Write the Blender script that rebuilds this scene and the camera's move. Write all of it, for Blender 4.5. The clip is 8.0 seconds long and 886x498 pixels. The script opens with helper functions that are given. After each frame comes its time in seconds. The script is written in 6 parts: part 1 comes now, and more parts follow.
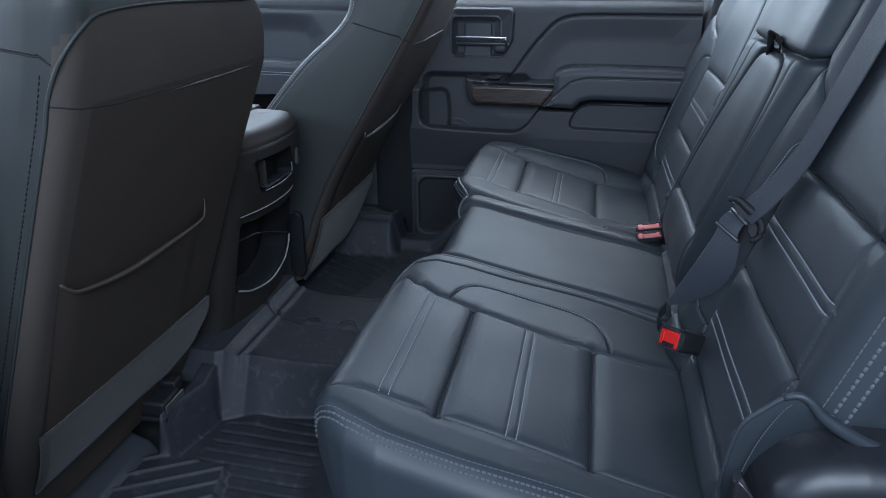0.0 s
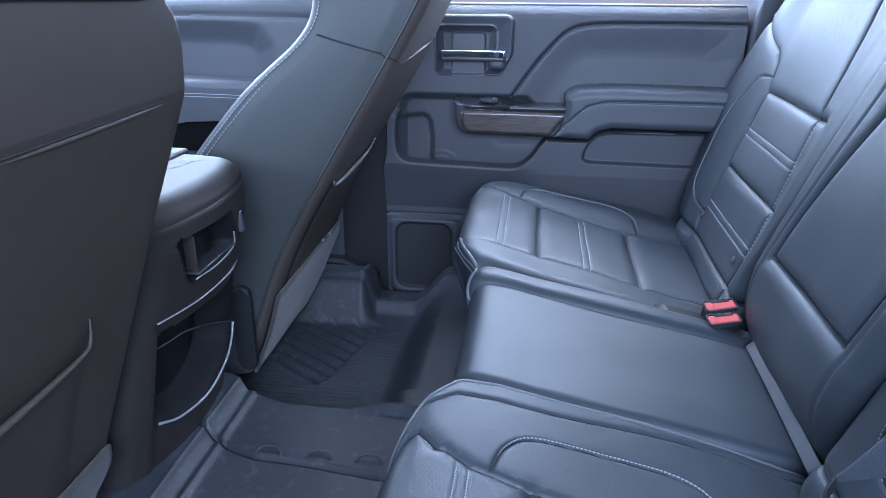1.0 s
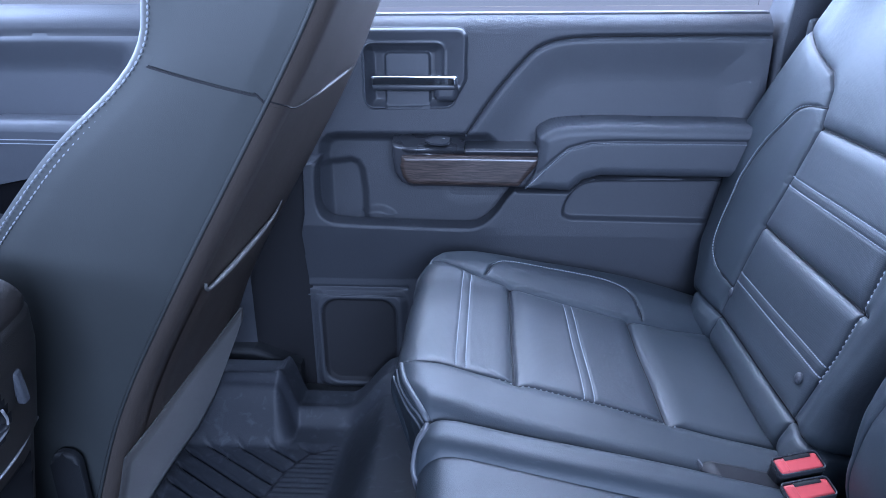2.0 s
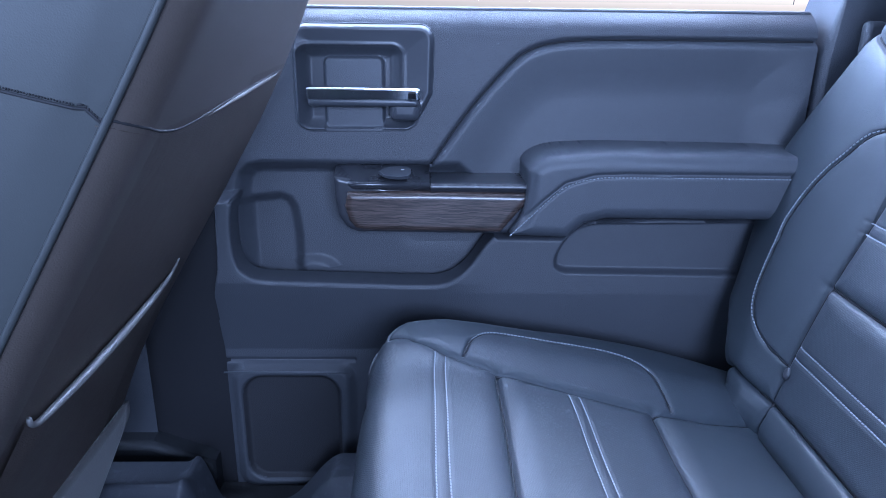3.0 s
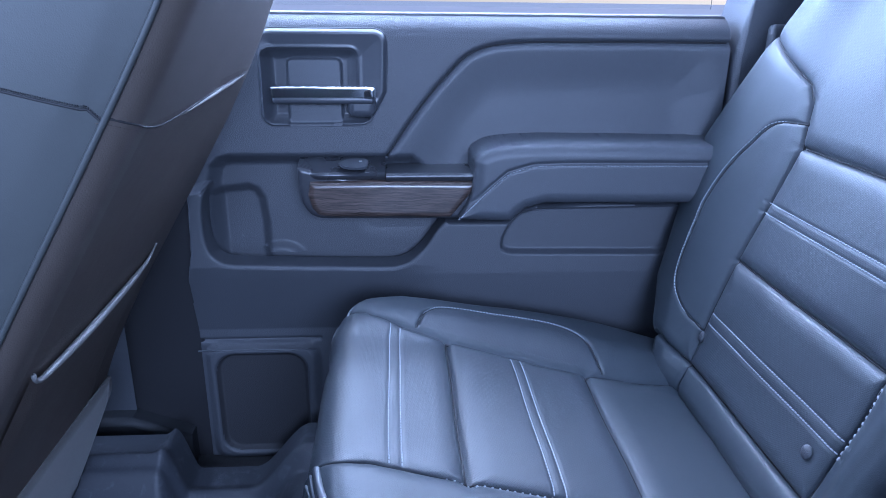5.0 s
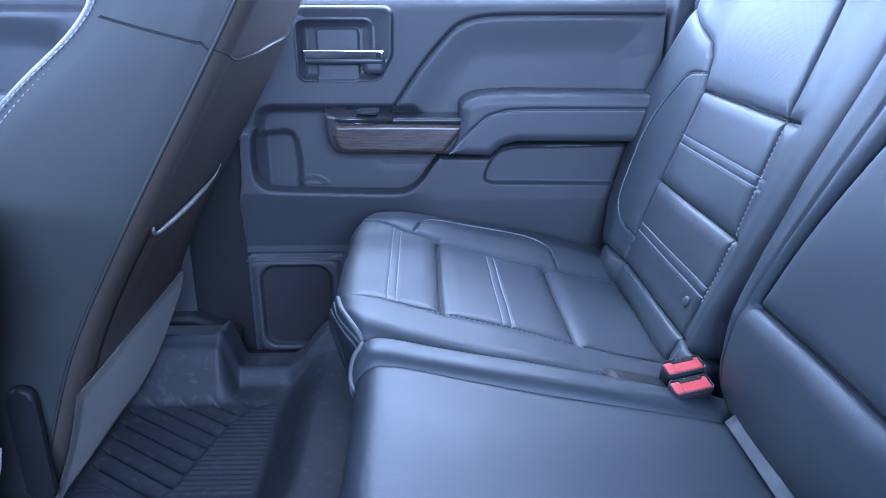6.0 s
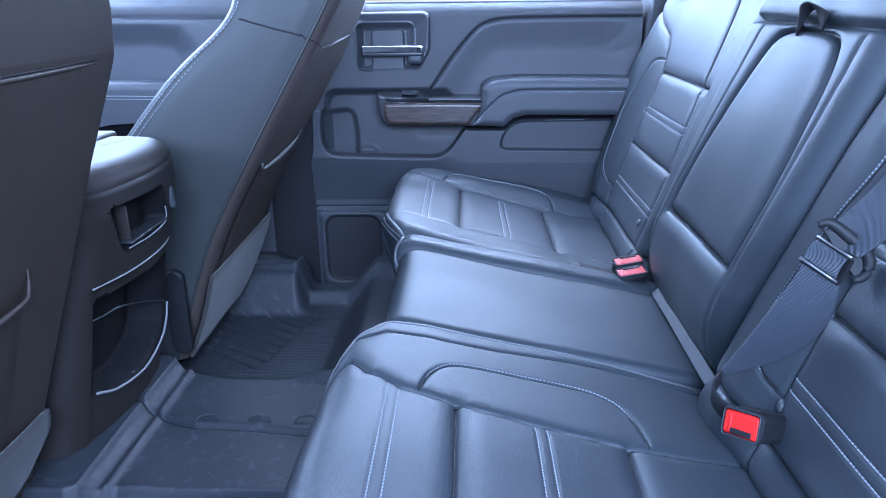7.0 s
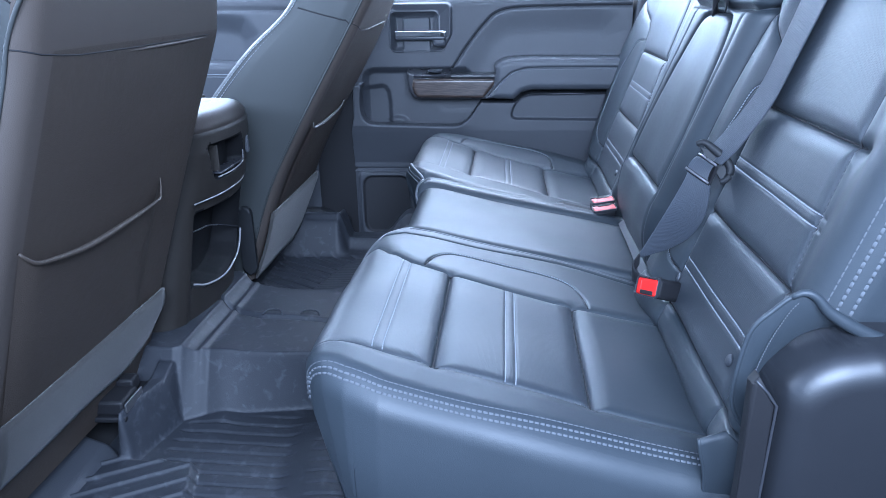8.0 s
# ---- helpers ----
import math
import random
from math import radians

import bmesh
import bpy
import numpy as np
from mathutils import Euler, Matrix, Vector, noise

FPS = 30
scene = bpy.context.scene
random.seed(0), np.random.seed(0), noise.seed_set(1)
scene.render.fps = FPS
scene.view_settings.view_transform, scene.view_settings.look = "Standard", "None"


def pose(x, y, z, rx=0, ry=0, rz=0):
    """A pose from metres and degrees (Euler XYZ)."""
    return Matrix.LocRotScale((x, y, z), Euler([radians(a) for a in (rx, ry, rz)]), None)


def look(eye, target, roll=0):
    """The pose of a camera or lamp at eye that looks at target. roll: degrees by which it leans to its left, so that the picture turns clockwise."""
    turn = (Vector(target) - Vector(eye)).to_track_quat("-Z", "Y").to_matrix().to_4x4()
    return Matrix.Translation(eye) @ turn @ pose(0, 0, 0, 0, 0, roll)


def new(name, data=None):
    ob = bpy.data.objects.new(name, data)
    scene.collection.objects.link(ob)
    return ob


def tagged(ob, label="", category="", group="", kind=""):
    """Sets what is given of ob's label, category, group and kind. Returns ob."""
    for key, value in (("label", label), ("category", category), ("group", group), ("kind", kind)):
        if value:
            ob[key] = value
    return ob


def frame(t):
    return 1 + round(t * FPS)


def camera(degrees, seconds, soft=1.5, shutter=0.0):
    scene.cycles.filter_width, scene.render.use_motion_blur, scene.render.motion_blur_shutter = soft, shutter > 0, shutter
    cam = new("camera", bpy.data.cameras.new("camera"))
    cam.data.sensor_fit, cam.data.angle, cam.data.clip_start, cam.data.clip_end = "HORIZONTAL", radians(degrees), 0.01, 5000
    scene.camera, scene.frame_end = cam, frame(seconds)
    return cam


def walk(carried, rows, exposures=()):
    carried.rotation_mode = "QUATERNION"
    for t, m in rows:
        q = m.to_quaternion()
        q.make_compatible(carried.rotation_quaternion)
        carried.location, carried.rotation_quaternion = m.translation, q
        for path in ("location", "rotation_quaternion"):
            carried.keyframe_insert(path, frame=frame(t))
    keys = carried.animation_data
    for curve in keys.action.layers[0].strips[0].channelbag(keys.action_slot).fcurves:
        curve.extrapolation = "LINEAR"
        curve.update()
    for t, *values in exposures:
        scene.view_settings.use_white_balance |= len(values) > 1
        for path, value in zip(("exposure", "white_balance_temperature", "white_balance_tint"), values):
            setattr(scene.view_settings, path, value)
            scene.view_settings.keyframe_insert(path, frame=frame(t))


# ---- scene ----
cam = camera(64.6, 8.0, 0.55)
PATH = [
    (0, (0.01, 0.087, 0.887), (-0.369, 1.899, 0.129), -0.2),
    (0.5, (-0.08, 0.305, 0.869), (-0.408, 2.131, 0.122), -0.2),
    (1, (-0.17, 0.53, 0.859), (-0.416, 2.371, 0.118), 0.2),
    (1.5, (-0.186, 0.776, 0.849), (-0.352, 2.625, 0.106), 0.1),
    (1.7, (-0.192, 0.87, 0.849), (-0.334, 2.723, 0.111), -0.2),
    (2.8, (-0.229, 1.279, 0.773), (-0.251, 3.174, 0.134), 0.1),
    (3, (-0.247, 1.322, 0.785), (-0.197, 3.209, 0.124), 0.8),
    (3.5, (-0.236, 1.343, 0.786), (-0.159, 3.227, 0.12), 0.5),
    (4, (-0.242, 1.339, 0.787), (-0.134, 3.221, 0.118), 0.5),
    (5.3, (-0.211, 1.135, 0.804), (-0.08, 3.012, 0.127), 0.7),
    (5.5, (-0.201, 1.068, 0.804), (-0.081, 2.942, 0.116), 0.4),
    (6, (-0.186, 0.874, 0.788), (-0.122, 2.747, 0.091), 0.2),
    (6.5, (-0.176, 0.643, 0.801), (-0.173, 2.52, 0.112), -0.4),
    (7, (-0.146, 0.427, 0.788), (-0.208, 2.309, 0.114), -0.6),
    (7.5, (-0.087, 0.219, 0.792), (-0.214, 2.094, 0.107), -1.2),
    (8, (-0.069, 0.054, 0.786), (-0.24, 1.923, 0.097), -1.1),
]
EXPOSURES = [(0.0, -0.26, 5600, 9), (0.2, 0.17, 5500, 10), (0.4, 0.91, 5350, 12), (0.5, 1.10, 5300, 12), (0.75, 1.12, 5150, 14), (1.0, 1.05, 5050, 16), (1.5, 1.0, 4960, 18), (3.0, 1.06, 4600, 21), (4.0, 1.1, 4580, 21), (5.5, 1.19, 4580, 21), (6.0, 1.25, 4580, 20), (6.5, 1.29, 4600, 19), (7.0, 1.25, 4660, 18), (7.5, 1.32, 4750, 15), (8.0, 1.33, 4980, 13)]
walk(cam, [(t, look(eye, target, roll)) for t, eye, target, roll in PATH], EXPOSURES)

# ---- world and light ----
SUN_EL, SUN_ROT = radians(48), radians(27)
world = bpy.data.worlds.new("sky")
scene.world = world
world.use_nodes = True
wn = world.node_tree.nodes
sky = wn.new("ShaderNodeTexSky")
sky.sky_type, sky.sun_disc = "NISHITA", False
sky.sun_elevation, sky.sun_rotation = SUN_EL, SUN_ROT
sky.dust_density = 3.0
wn["Background"].inputs["Strength"].default_value = 0.15
world.node_tree.links.new(sky.outputs[0], wn["Background"].inputs["Color"])
sun = new("sun", bpy.data.lights.new("sun", "SUN"))
sun.data.energy, sun.data.angle, sun.data.color = 0.9, radians(25), (1.0, 0.95, 0.88)
sun.matrix_world = look((-3.0, 7.5, 7.5), (0, 1.5, 0.3))


def window_light(name, eye, target, w, h, power, color=(0.86, 0.93, 1.0)):
    ob = new(name, bpy.data.lights.new(name, "AREA"))
    ob.data.shape, ob.data.size, ob.data.size_y, ob.data.energy, ob.data.color = "RECTANGLE", w, h, power, color
    ob.matrix_world = look(eye, target)
    return ob


window_light("far_window_light", (-0.12, 2.50, 1.00), (-0.12, 0.9, 0.30), 0.80, 0.34, 5.8)
window_light("far_front_window_light", (-1.15, 2.50, 1.00), (0.1, 1.2, 0.55), 0.80, 0.34, 9.0)
window_light("windscreen_light", (-2.02, 1.52, 1.08), (-0.3, 1.52, 0.45), 1.3, 0.40, 6.3)
window_light("door_opening_light", (0.08, -0.38, 1.25), (-0.22, 2.1, 0.60), 1.1, 0.6, 37.0)
window_light("driver_window_light", (-1.22, 0.50, 0.98), (-0.35, 2.35, 0.60), 0.85, 0.32, 10.5)


# ---- materials ----
def material(name, color, rough=0.5, metal=0.0, grain=0.0, grain_scale=900.0, blotch=0.12, blotch_scale=9.0,
             spec=0.5, coat=0.0, kind="voronoi", sheen=0.0, wrinkle=0.0, scuff=0.0):
    m = bpy.data.materials.new(name)
    m.use_nodes = True
    n, l = m.node_tree.nodes, m.node_tree.links
    b = n["Principled BSDF"]
    b.inputs["Metallic"].default_value = metal
    b.inputs["Specular IOR Level"].default_value = spec
    b.inputs["Coat Weight"].default_value = coat
    b.inputs["Coat Roughness"].default_value = 0.12
    b.inputs["Sheen Weight"].default_value = sheen
    tc = n.new("ShaderNodeTexCoord")
    big = n.new("ShaderNodeTexNoise")
    big.inputs["Scale"].default_value, big.inputs["Detail"].default_value = blotch_scale, 5.0
    l.new(tc.outputs["Object"], big.inputs["Vector"])
    fine = n.new("ShaderNodeTexNoise")
    fine.inputs["Scale"].default_value, fine.inputs["Detail"].default_value = 160.0, 3.0
    l.new(tc.outputs["Object"], fine.inputs["Vector"])
    mix = n.new("ShaderNodeMix")
    mix.data_type = "RGBA"
    lo, hi = 1 - blotch, 1 + blotch
    mix.inputs[6].default_value = (*[c * lo for c in color], 1)
    mix.inputs[7].default_value = (*[min(1, c * hi) for c in color], 1)
    add = n.new("ShaderNodeMath")
    add.operation = "MULTIPLY_ADD"
    add.inputs[1].default_value, add.inputs[2].default_value = 0.35, 0.0
    l.new(fine.outputs[0], add.inputs[0])
    add2 = n.new("ShaderNodeMath")
    add2.operation = "MULTIPLY_ADD"
    add2.inputs[1].default_value = 0.65
    l.new(big.outputs[0], add2.inputs[0])
    l.new(add.outputs[0], add2.inputs[2])
    l.new(add2.outputs[0], mix.inputs[0])
    l.new(mix.outputs[2], b.inputs["Base Color"])
    rr = n.new("ShaderNodeMapRange")
    rr.inputs[3].default_value, rr.inputs[4].default_value = max(0.02, rough - 0.07), min(1, rough + 0.07)
    l.new(big.outputs[0], rr.inputs[0])
    l.new(rr.outputs[0], b.inputs["Roughness"])
    if grain:
        if kind == "voronoi":
            g = n.new("ShaderNodeTexVoronoi")
            g.feature = "DISTANCE_TO_EDGE"
            g.inputs["Scale"].default_value = grain_scale
        else:
            g = n.new("ShaderNodeTexNoise")
            g.inputs["Scale"].default_value, g.inputs["Detail"].default_value = grain_scale, 4.0
        l.new(tc.outputs["Object"], g.inputs["Vector"])
        bump = n.new("ShaderNodeBump")
        bump.inputs["Strength"].default_value, bump.inputs["Distance"].default_value = grain, 0.0006
        l.new(g.outputs[0], bump.inputs["Height"])
        l.new(bump.outputs[0], b.inputs["Normal"])
        if wrinkle:
            wr = n.new("ShaderNodeTexNoise")
            wr.inputs["Scale"].default_value, wr.inputs["Detail"].default_value, wr.inputs["Roughness"].default_value = 55.0, 7.0, 0.62
            l.new(tc.outputs["Object"], wr.inputs["Vector"])
            b2 = n.new("ShaderNodeBump")
            b2.inputs["Strength"].default_value, b2.inputs["Distance"].default_value = wrinkle, 0.004
            l.new(wr.outputs[0], b2.inputs["Height"])
            l.new(b2.outputs[0], bump.inputs["Normal"])
    if scuff:
        sc = n.new("ShaderNodeTexNoise")
        sc.inputs["Scale"].default_value, sc.inputs["Detail"].default_value, sc.inputs["Distortion"].default_value = 48.0, 8.0, 0.6
        l.new(tc.outputs["Object"], sc.inputs["Vector"])
        rg = n.new("ShaderNodeMapRange")
        rg.inputs[1].default_value, rg.inputs[2].default_value, rg.inputs[4].default_value = 0.56, 0.78, scuff
        l.new(sc.outputs[0], rg.inputs[0])
        mx = n.new("ShaderNodeMix")
        mx.data_type = "RGBA"
        mx.inputs[7].default_value = (0.16, 0.17, 0.19, 1)
        l.new(mix.outputs[2], mx.inputs[6])
        l.new(rg.outputs[0], mx.inputs[0])
        l.new(mx.outputs[2], b.inputs["Base Color"])
    return m


def ribbed(m, scale, rot, strength=0.25, distance=0.0006):
    """Adds fine woven ribs to a material's relief, running along one direction."""
    n, l = m.node_tree.nodes, m.node_tree.links
    b = n["Principled BSDF"]
    old = b.inputs["Normal"].links[0].from_node if b.inputs["Normal"].links else None
    tc = n.new("ShaderNodeTexCoord")
    mp = n.new("ShaderNodeMapping")
    mp.inputs["Rotation"].default_value = rot
    w = n.new("ShaderNodeTexWave")
    w.inputs["Scale"].default_value, w.inputs["Distortion"].default_value = scale, 0.4
    bump = n.new("ShaderNodeBump")
    bump.inputs["Strength"].default_value, bump.inputs["Distance"].default_value = strength, distance
    l.new(tc.outputs["Object"], mp.inputs["Vector"])
    l.new(mp.outputs[0], w.inputs["Vector"])
    l.new(w.outputs[1], bump.inputs["Height"])
    if old:
        l.new(old.outputs[0], bump.inputs["Normal"])
    l.new(bump.outputs[0], b.inputs["Normal"])
    return m


def dotted(m, axis, pitch):
    """Adds rows of small holes to a leather's relief and colour."""
    n, l = m.node_tree.nodes, m.node_tree.links
    b = n["Principled BSDF"]
    tc = n.new("ShaderNodeTexCoord")
    sep = n.new("ShaderNodeSeparateXYZ")
    l.new(tc.outputs["Object"], sep.inputs[0])
    waves = []
    for a, p in ((axis, pitch), ("Y", pitch * 0.9)):
        k = n.new("ShaderNodeMath")
        k.operation = "MULTIPLY"
        k.inputs[1].default_value = 2 * math.pi / p
        l.new(sep.outputs[a], k.inputs[0])
        s = n.new("ShaderNodeMath")
        s.operation = "SINE"
        l.new(k.outputs[0], s.inputs[0])
        waves.append(s)
    mul = n.new("ShaderNodeMath")
    mul.operation = "MULTIPLY"
    l.new(waves[0].outputs[0], mul.inputs[0])
    l.new(waves[1].outputs[0], mul.inputs[1])
    hole = n.new("ShaderNodeMapRange")
    hole.inputs[1].default_value, hole.inputs[2].default_value = 0.40, 0.80
    hole.inputs[3].default_value, hole.inputs[4].default_value = 1.0, 0.0
    l.new(mul.outputs[0], hole.inputs[0])
    bump = n.new("ShaderNodeBump")
    bump.inputs["Strength"].default_value, bump.inputs["Distance"].default_value = 0.3, 0.0004
    l.new(hole.outputs[0], bump.inputs["Height"])
    l.new(b.inputs["Normal"].links[0].from_node.outputs[0], bump.inputs["Normal"])
    l.new(bump.outputs[0], b.inputs["Normal"])
    src = b.inputs["Base Color"].links[0].from_socket
    mx = n.new("ShaderNodeMix")
    mx.data_type = "RGBA"
    mx.inputs[6].default_value = (0.022, 0.024, 0.029, 1)
    l.new(src, mx.inputs[7])
    l.new(hole.outputs[0], mx.inputs[0])
    l.new(mx.outputs[2], b.inputs["Base Color"])
    return m


LEATHER = material("black_leather", (0.0285, 0.035, 0.042), 0.50, grain=0.28, grain_scale=620, spec=0.43, wrinkle=0.08)
INSERT = dotted(material("perforated_leather", (0.0315, 0.038, 0.046), 0.48, grain=0.25, grain_scale=620, spec=0.50, wrinkle=0.07), "X", 0.0032)
INSERT_BACK = dotted(material("perforated_back_leather", (0.0315, 0.038, 0.046), 0.48, grain=0.25, grain_scale=620, spec=0.50, wrinkle=0.07), "Z", 0.0032)
FRONT_LEATHER = material("charcoal_leather", (0.033, 0.036, 0.036), 0.54, grain=0.16, grain_scale=620, spec=0.40, wrinkle=0.07)
# near-black for thread and joints, and for the shade drawn into seams
SEAM = material("seam_shade_and_thread", (0.010, 0.010, 0.012), 0.8, blotch=0.05)
VINYL = material("dark_brown_vinyl", (0.066, 0.055, 0.048), 0.50, spec=0.32, grain=0.35, grain_scale=450, wrinkle=0.05)
BACK_VINYL = material("black_vinyl", (0.050, 0.040, 0.033), 0.50, grain=0.6, grain_scale=430, spec=0.25, wrinkle=0.22)
TRIM = material("door_trim_plastic", (0.045, 0.048, 0.056), 0.52, grain=0.8, grain_scale=420)
TRIM_DARK = material("lower_trim_plastic", (0.014, 0.015, 0.017), 0.58, grain=0.35, grain_scale=480, spec=0.28)
SOFT = material("soft_armrest_vinyl", (0.050, 0.054, 0.063), 0.48, grain=0.5, grain_scale=520)
GLOSS = material("gloss_black_plastic", (0.03, 0.031, 0.036), 0.28, blotch=0.05)
BLACK = material("black_plastic", (0.012, 0.012, 0.014), 0.58, spec=0.3, grain=0.3, grain_scale=700)
GRILLE = material("speaker_grille_mesh", (0.018, 0.018, 0.021), 0.7, grain=0.9, grain_scale=420)
CONSOLE = material("dark_brown_console_plastic", (0.022, 0.019, 0.0165), 0.50, grain=0.4, grain_scale=480, spec=0.35)
DULL_EDGE = material("dull_grey_edge", (0.20, 0.20, 0.21), 0.38, blotch=0.05)
SATIN_BLACK = material("satin_black_plastic", (0.046, 0.049, 0.057), 0.34, blotch=0.06)
QUARTER = material("quarter_trim_plastic", (0.014, 0.015, 0.018), 0.40, grain=0.1, grain_scale=600)
SHOULDER = material("dark_brown_soft_vinyl", (0.036, 0.030, 0.027), 0.54, spec=0.24, grain=0.35, grain_scale=450, wrinkle=0.05)
TRAY = material("matt_black_recess", (0.009, 0.009, 0.010), 0.75, spec=0.16, grain=0.3, grain_scale=700)
# near-black that stands for the shade inside a hollow
HOLLOW_SHADE = material("hollow_shade_black", (0.006, 0.006, 0.007), 0.9, spec=0.05)
CHROME = material("chrome", (0.82, 0.83, 0.85), 0.10, metal=1.0, blotch=0.03)
SATIN = material("satin_trim_edge", (0.55, 0.56, 0.58), 0.32, metal=0.6, blotch=0.05)
STEEL = material("rail_steel", (0.25, 0.25, 0.26), 0.4, metal=0.9)
THREAD = material("grey_thread", (0.23, 0.245, 0.27), 0.8, blotch=0.15, blotch_scale=60)
THREAD_DIM = material("dark_grey_thread", (0.085, 0.09, 0.10), 0.8, blotch=0.15, blotch_scale=60)
THREAD_HEAVY = material("heavy_grey_thread", (0.088, 0.095, 0.106), 0.8, blotch=0.15, blotch_scale=60)
# paler than the back vinyl: light on the passenger's hem, put into its colour
LIT_HEM = material("lit_grey_hem", (0.10, 0.098, 0.095), 0.38, blotch=0.08)
PIPING = material("grey_leather_piping", (0.085, 0.090, 0.100), 0.42, blotch=0.08)
# the release-button red, paled to hold the glare on the far buckles
GLARE_RED = material("glare_red_button", (0.46, 0.062, 0.062), 0.34, blotch=0.08)
RED = material("red_release_button", (0.62, 0.018, 0.014), 0.5, spec=0.22, blotch=0.05)
FELT = material("grey_felt", (0.032, 0.030, 0.028), 0.95, grain=0.9, grain_scale=350, kind="noise", blotch=0.35, blotch_scale=60, sheen=0.12)
RUBBER = material("black_rubber_mat", (0.022, 0.0245, 0.031), 0.60, grain=0.5, grain_scale=380, kind="noise", blotch=0.3, blotch_scale=14, scuff=0.24)
CARPET = material("black_carpet", (0.018, 0.018, 0.020), 0.95, grain=1.0, grain_scale=420, kind="noise", blotch=0.25, blotch_scale=30)
WEBBING = ribbed(material("belt_webbing", (0.060, 0.068, 0.085), 0.46, grain=0.4, grain_scale=900), 260, (0, radians(35), radians(40)), 0.9, 0.0012)
HEADLINER = material("headliner_cloth", (0.74, 0.74, 0.73), 0.9, grain=0.5, grain_scale=600, kind="noise")
ASPHALT = material("pale_concrete_ground", (0.12, 0.118, 0.115), 0.9, grain=0.8, grain_scale=60, kind="noise", blotch=0.3, blotch_scale=0.8)
PAINT = material("silver_body_paint", (0.42, 0.44, 0.46), 0.3, metal=0.4, coat=0.6, blotch=0.03)


def wood_material():
    m = material("dark_wood_veneer", (0.085, 0.060, 0.048), 0.34, blotch=0.2, coat=0.25)
    n, l = m.node_tree.nodes, m.node_tree.links
    b = n["Principled BSDF"]
    tc = n.new("ShaderNodeTexCoord")
    mp = n.new("ShaderNodeMapping")
    mp.inputs["Scale"].default_value = (16, 60, 560)
    t = n.new("ShaderNodeTexNoise")
    t.inputs["Scale"].default_value, t.inputs["Detail"].default_value = 1.3, 6.0
    ramp = n.new("ShaderNodeValToRGB")
    ramp.color_ramp.elements[0].position, ramp.color_ramp.elements[0].color = 0.36, (0.016, 0.012, 0.010, 1)
    ramp.color_ramp.elements[1].position, ramp.color_ramp.elements[1].color = 0.68, (0.092, 0.066, 0.056, 1)
    sway = n.new("ShaderNodeTexNoise")
    sway.inputs["Scale"].default_value, sway.inputs["Detail"].default_value = 38.0, 2.0
    turn = n.new("ShaderNodeVectorMath")
    turn.operation = "MULTIPLY_ADD"
    turn.inputs[1].default_value = (0.0, 0.0, 0.008)
    l.new(tc.outputs["Object"], sway.inputs["Vector"])
    l.new(sway.outputs["Color"], turn.inputs[0])
    l.new(tc.outputs["Object"], turn.inputs[2])
    l.new(turn.outputs[0], mp.inputs["Vector"])
    l.new(mp.outputs[0], t.inputs["Vector"])
    l.new(t.outputs[0], ramp.inputs[0])
    l.new(ramp.outputs[0], b.inputs["Base Color"])
    bump = n.new("ShaderNodeBump")
    bump.inputs["Strength"].default_value, bump.inputs["Distance"].default_value = 0.25, 0.0005
    l.new(t.outputs[0], bump.inputs["Height"])
    l.new(bump.outputs[0], b.inputs["Normal"])
    return m


WOOD = wood_material()


def glass_material():
    m = bpy.data.materials.new("window_glass")
    m.use_nodes = True
    b = m.node_tree.nodes["Principled BSDF"]
    b.inputs["Transmission Weight"].default_value = 1.0
    b.inputs["Roughness"].default_value = 0.0
    b.inputs["IOR"].default_value = 1.1
    b.inputs["Base Color"].default_value = (0.92, 0.95, 0.94, 1)
    return m


GLASS = glass_material()
PRIVACY_GLASS = glass_material()
PRIVACY_GLASS.name = "tinted_privacy_glass"
PRIVACY_GLASS.node_tree.nodes["Principled BSDF"].inputs["Base Color"].default_value = (0.10, 0.11, 0.11, 1)


# ---- mesh helpers ----
def thing(name, base, label, category, group="", kind=""):
    ob = new(name)
    ob.empty_display_size = 0.05
    ob.location = base
    return tagged(ob, label, category, group, kind)


def base_of(ob):
    p = Vector((0, 0, 0))
    while ob:
        p += ob.location
        ob = ob.parent
    return p


def part(name, data, mat, parent, label="", smooth=True, kind=""):
    """Links a bmesh, or verts and faces in world metres, as one mesh object under a thing or a part."""
    me = bpy.data.meshes.new(name)
    if isinstance(data, bmesh.types.BMesh):
        data.to_mesh(me)
        data.free()
    else:
        me.from_pydata([tuple(map(float, v)) for v in data[0]], [], data[1])
        if smooth:
            me.polygons.foreach_set("use_smooth", [True] * len(me.polygons))
    me.materials.append(mat)
    ob = new(name, me)
    if parent:
        off = base_of(parent)
        me.transform(Matrix.Translation(-off))
        ob.parent = parent
    me.update()
    return tagged(ob, label, kind=kind)


def setting(name, data, mat, label, category, smooth=True):
    return tagged(part(name, data, mat, None, smooth=smooth), label, category, kind="structure")


def join(*datas):
    v, f = [], []
    for a, b in datas:
        k = len(v)
        v += list(a)
        f += [tuple(i + k for i in q) for q in b]
    return v, f


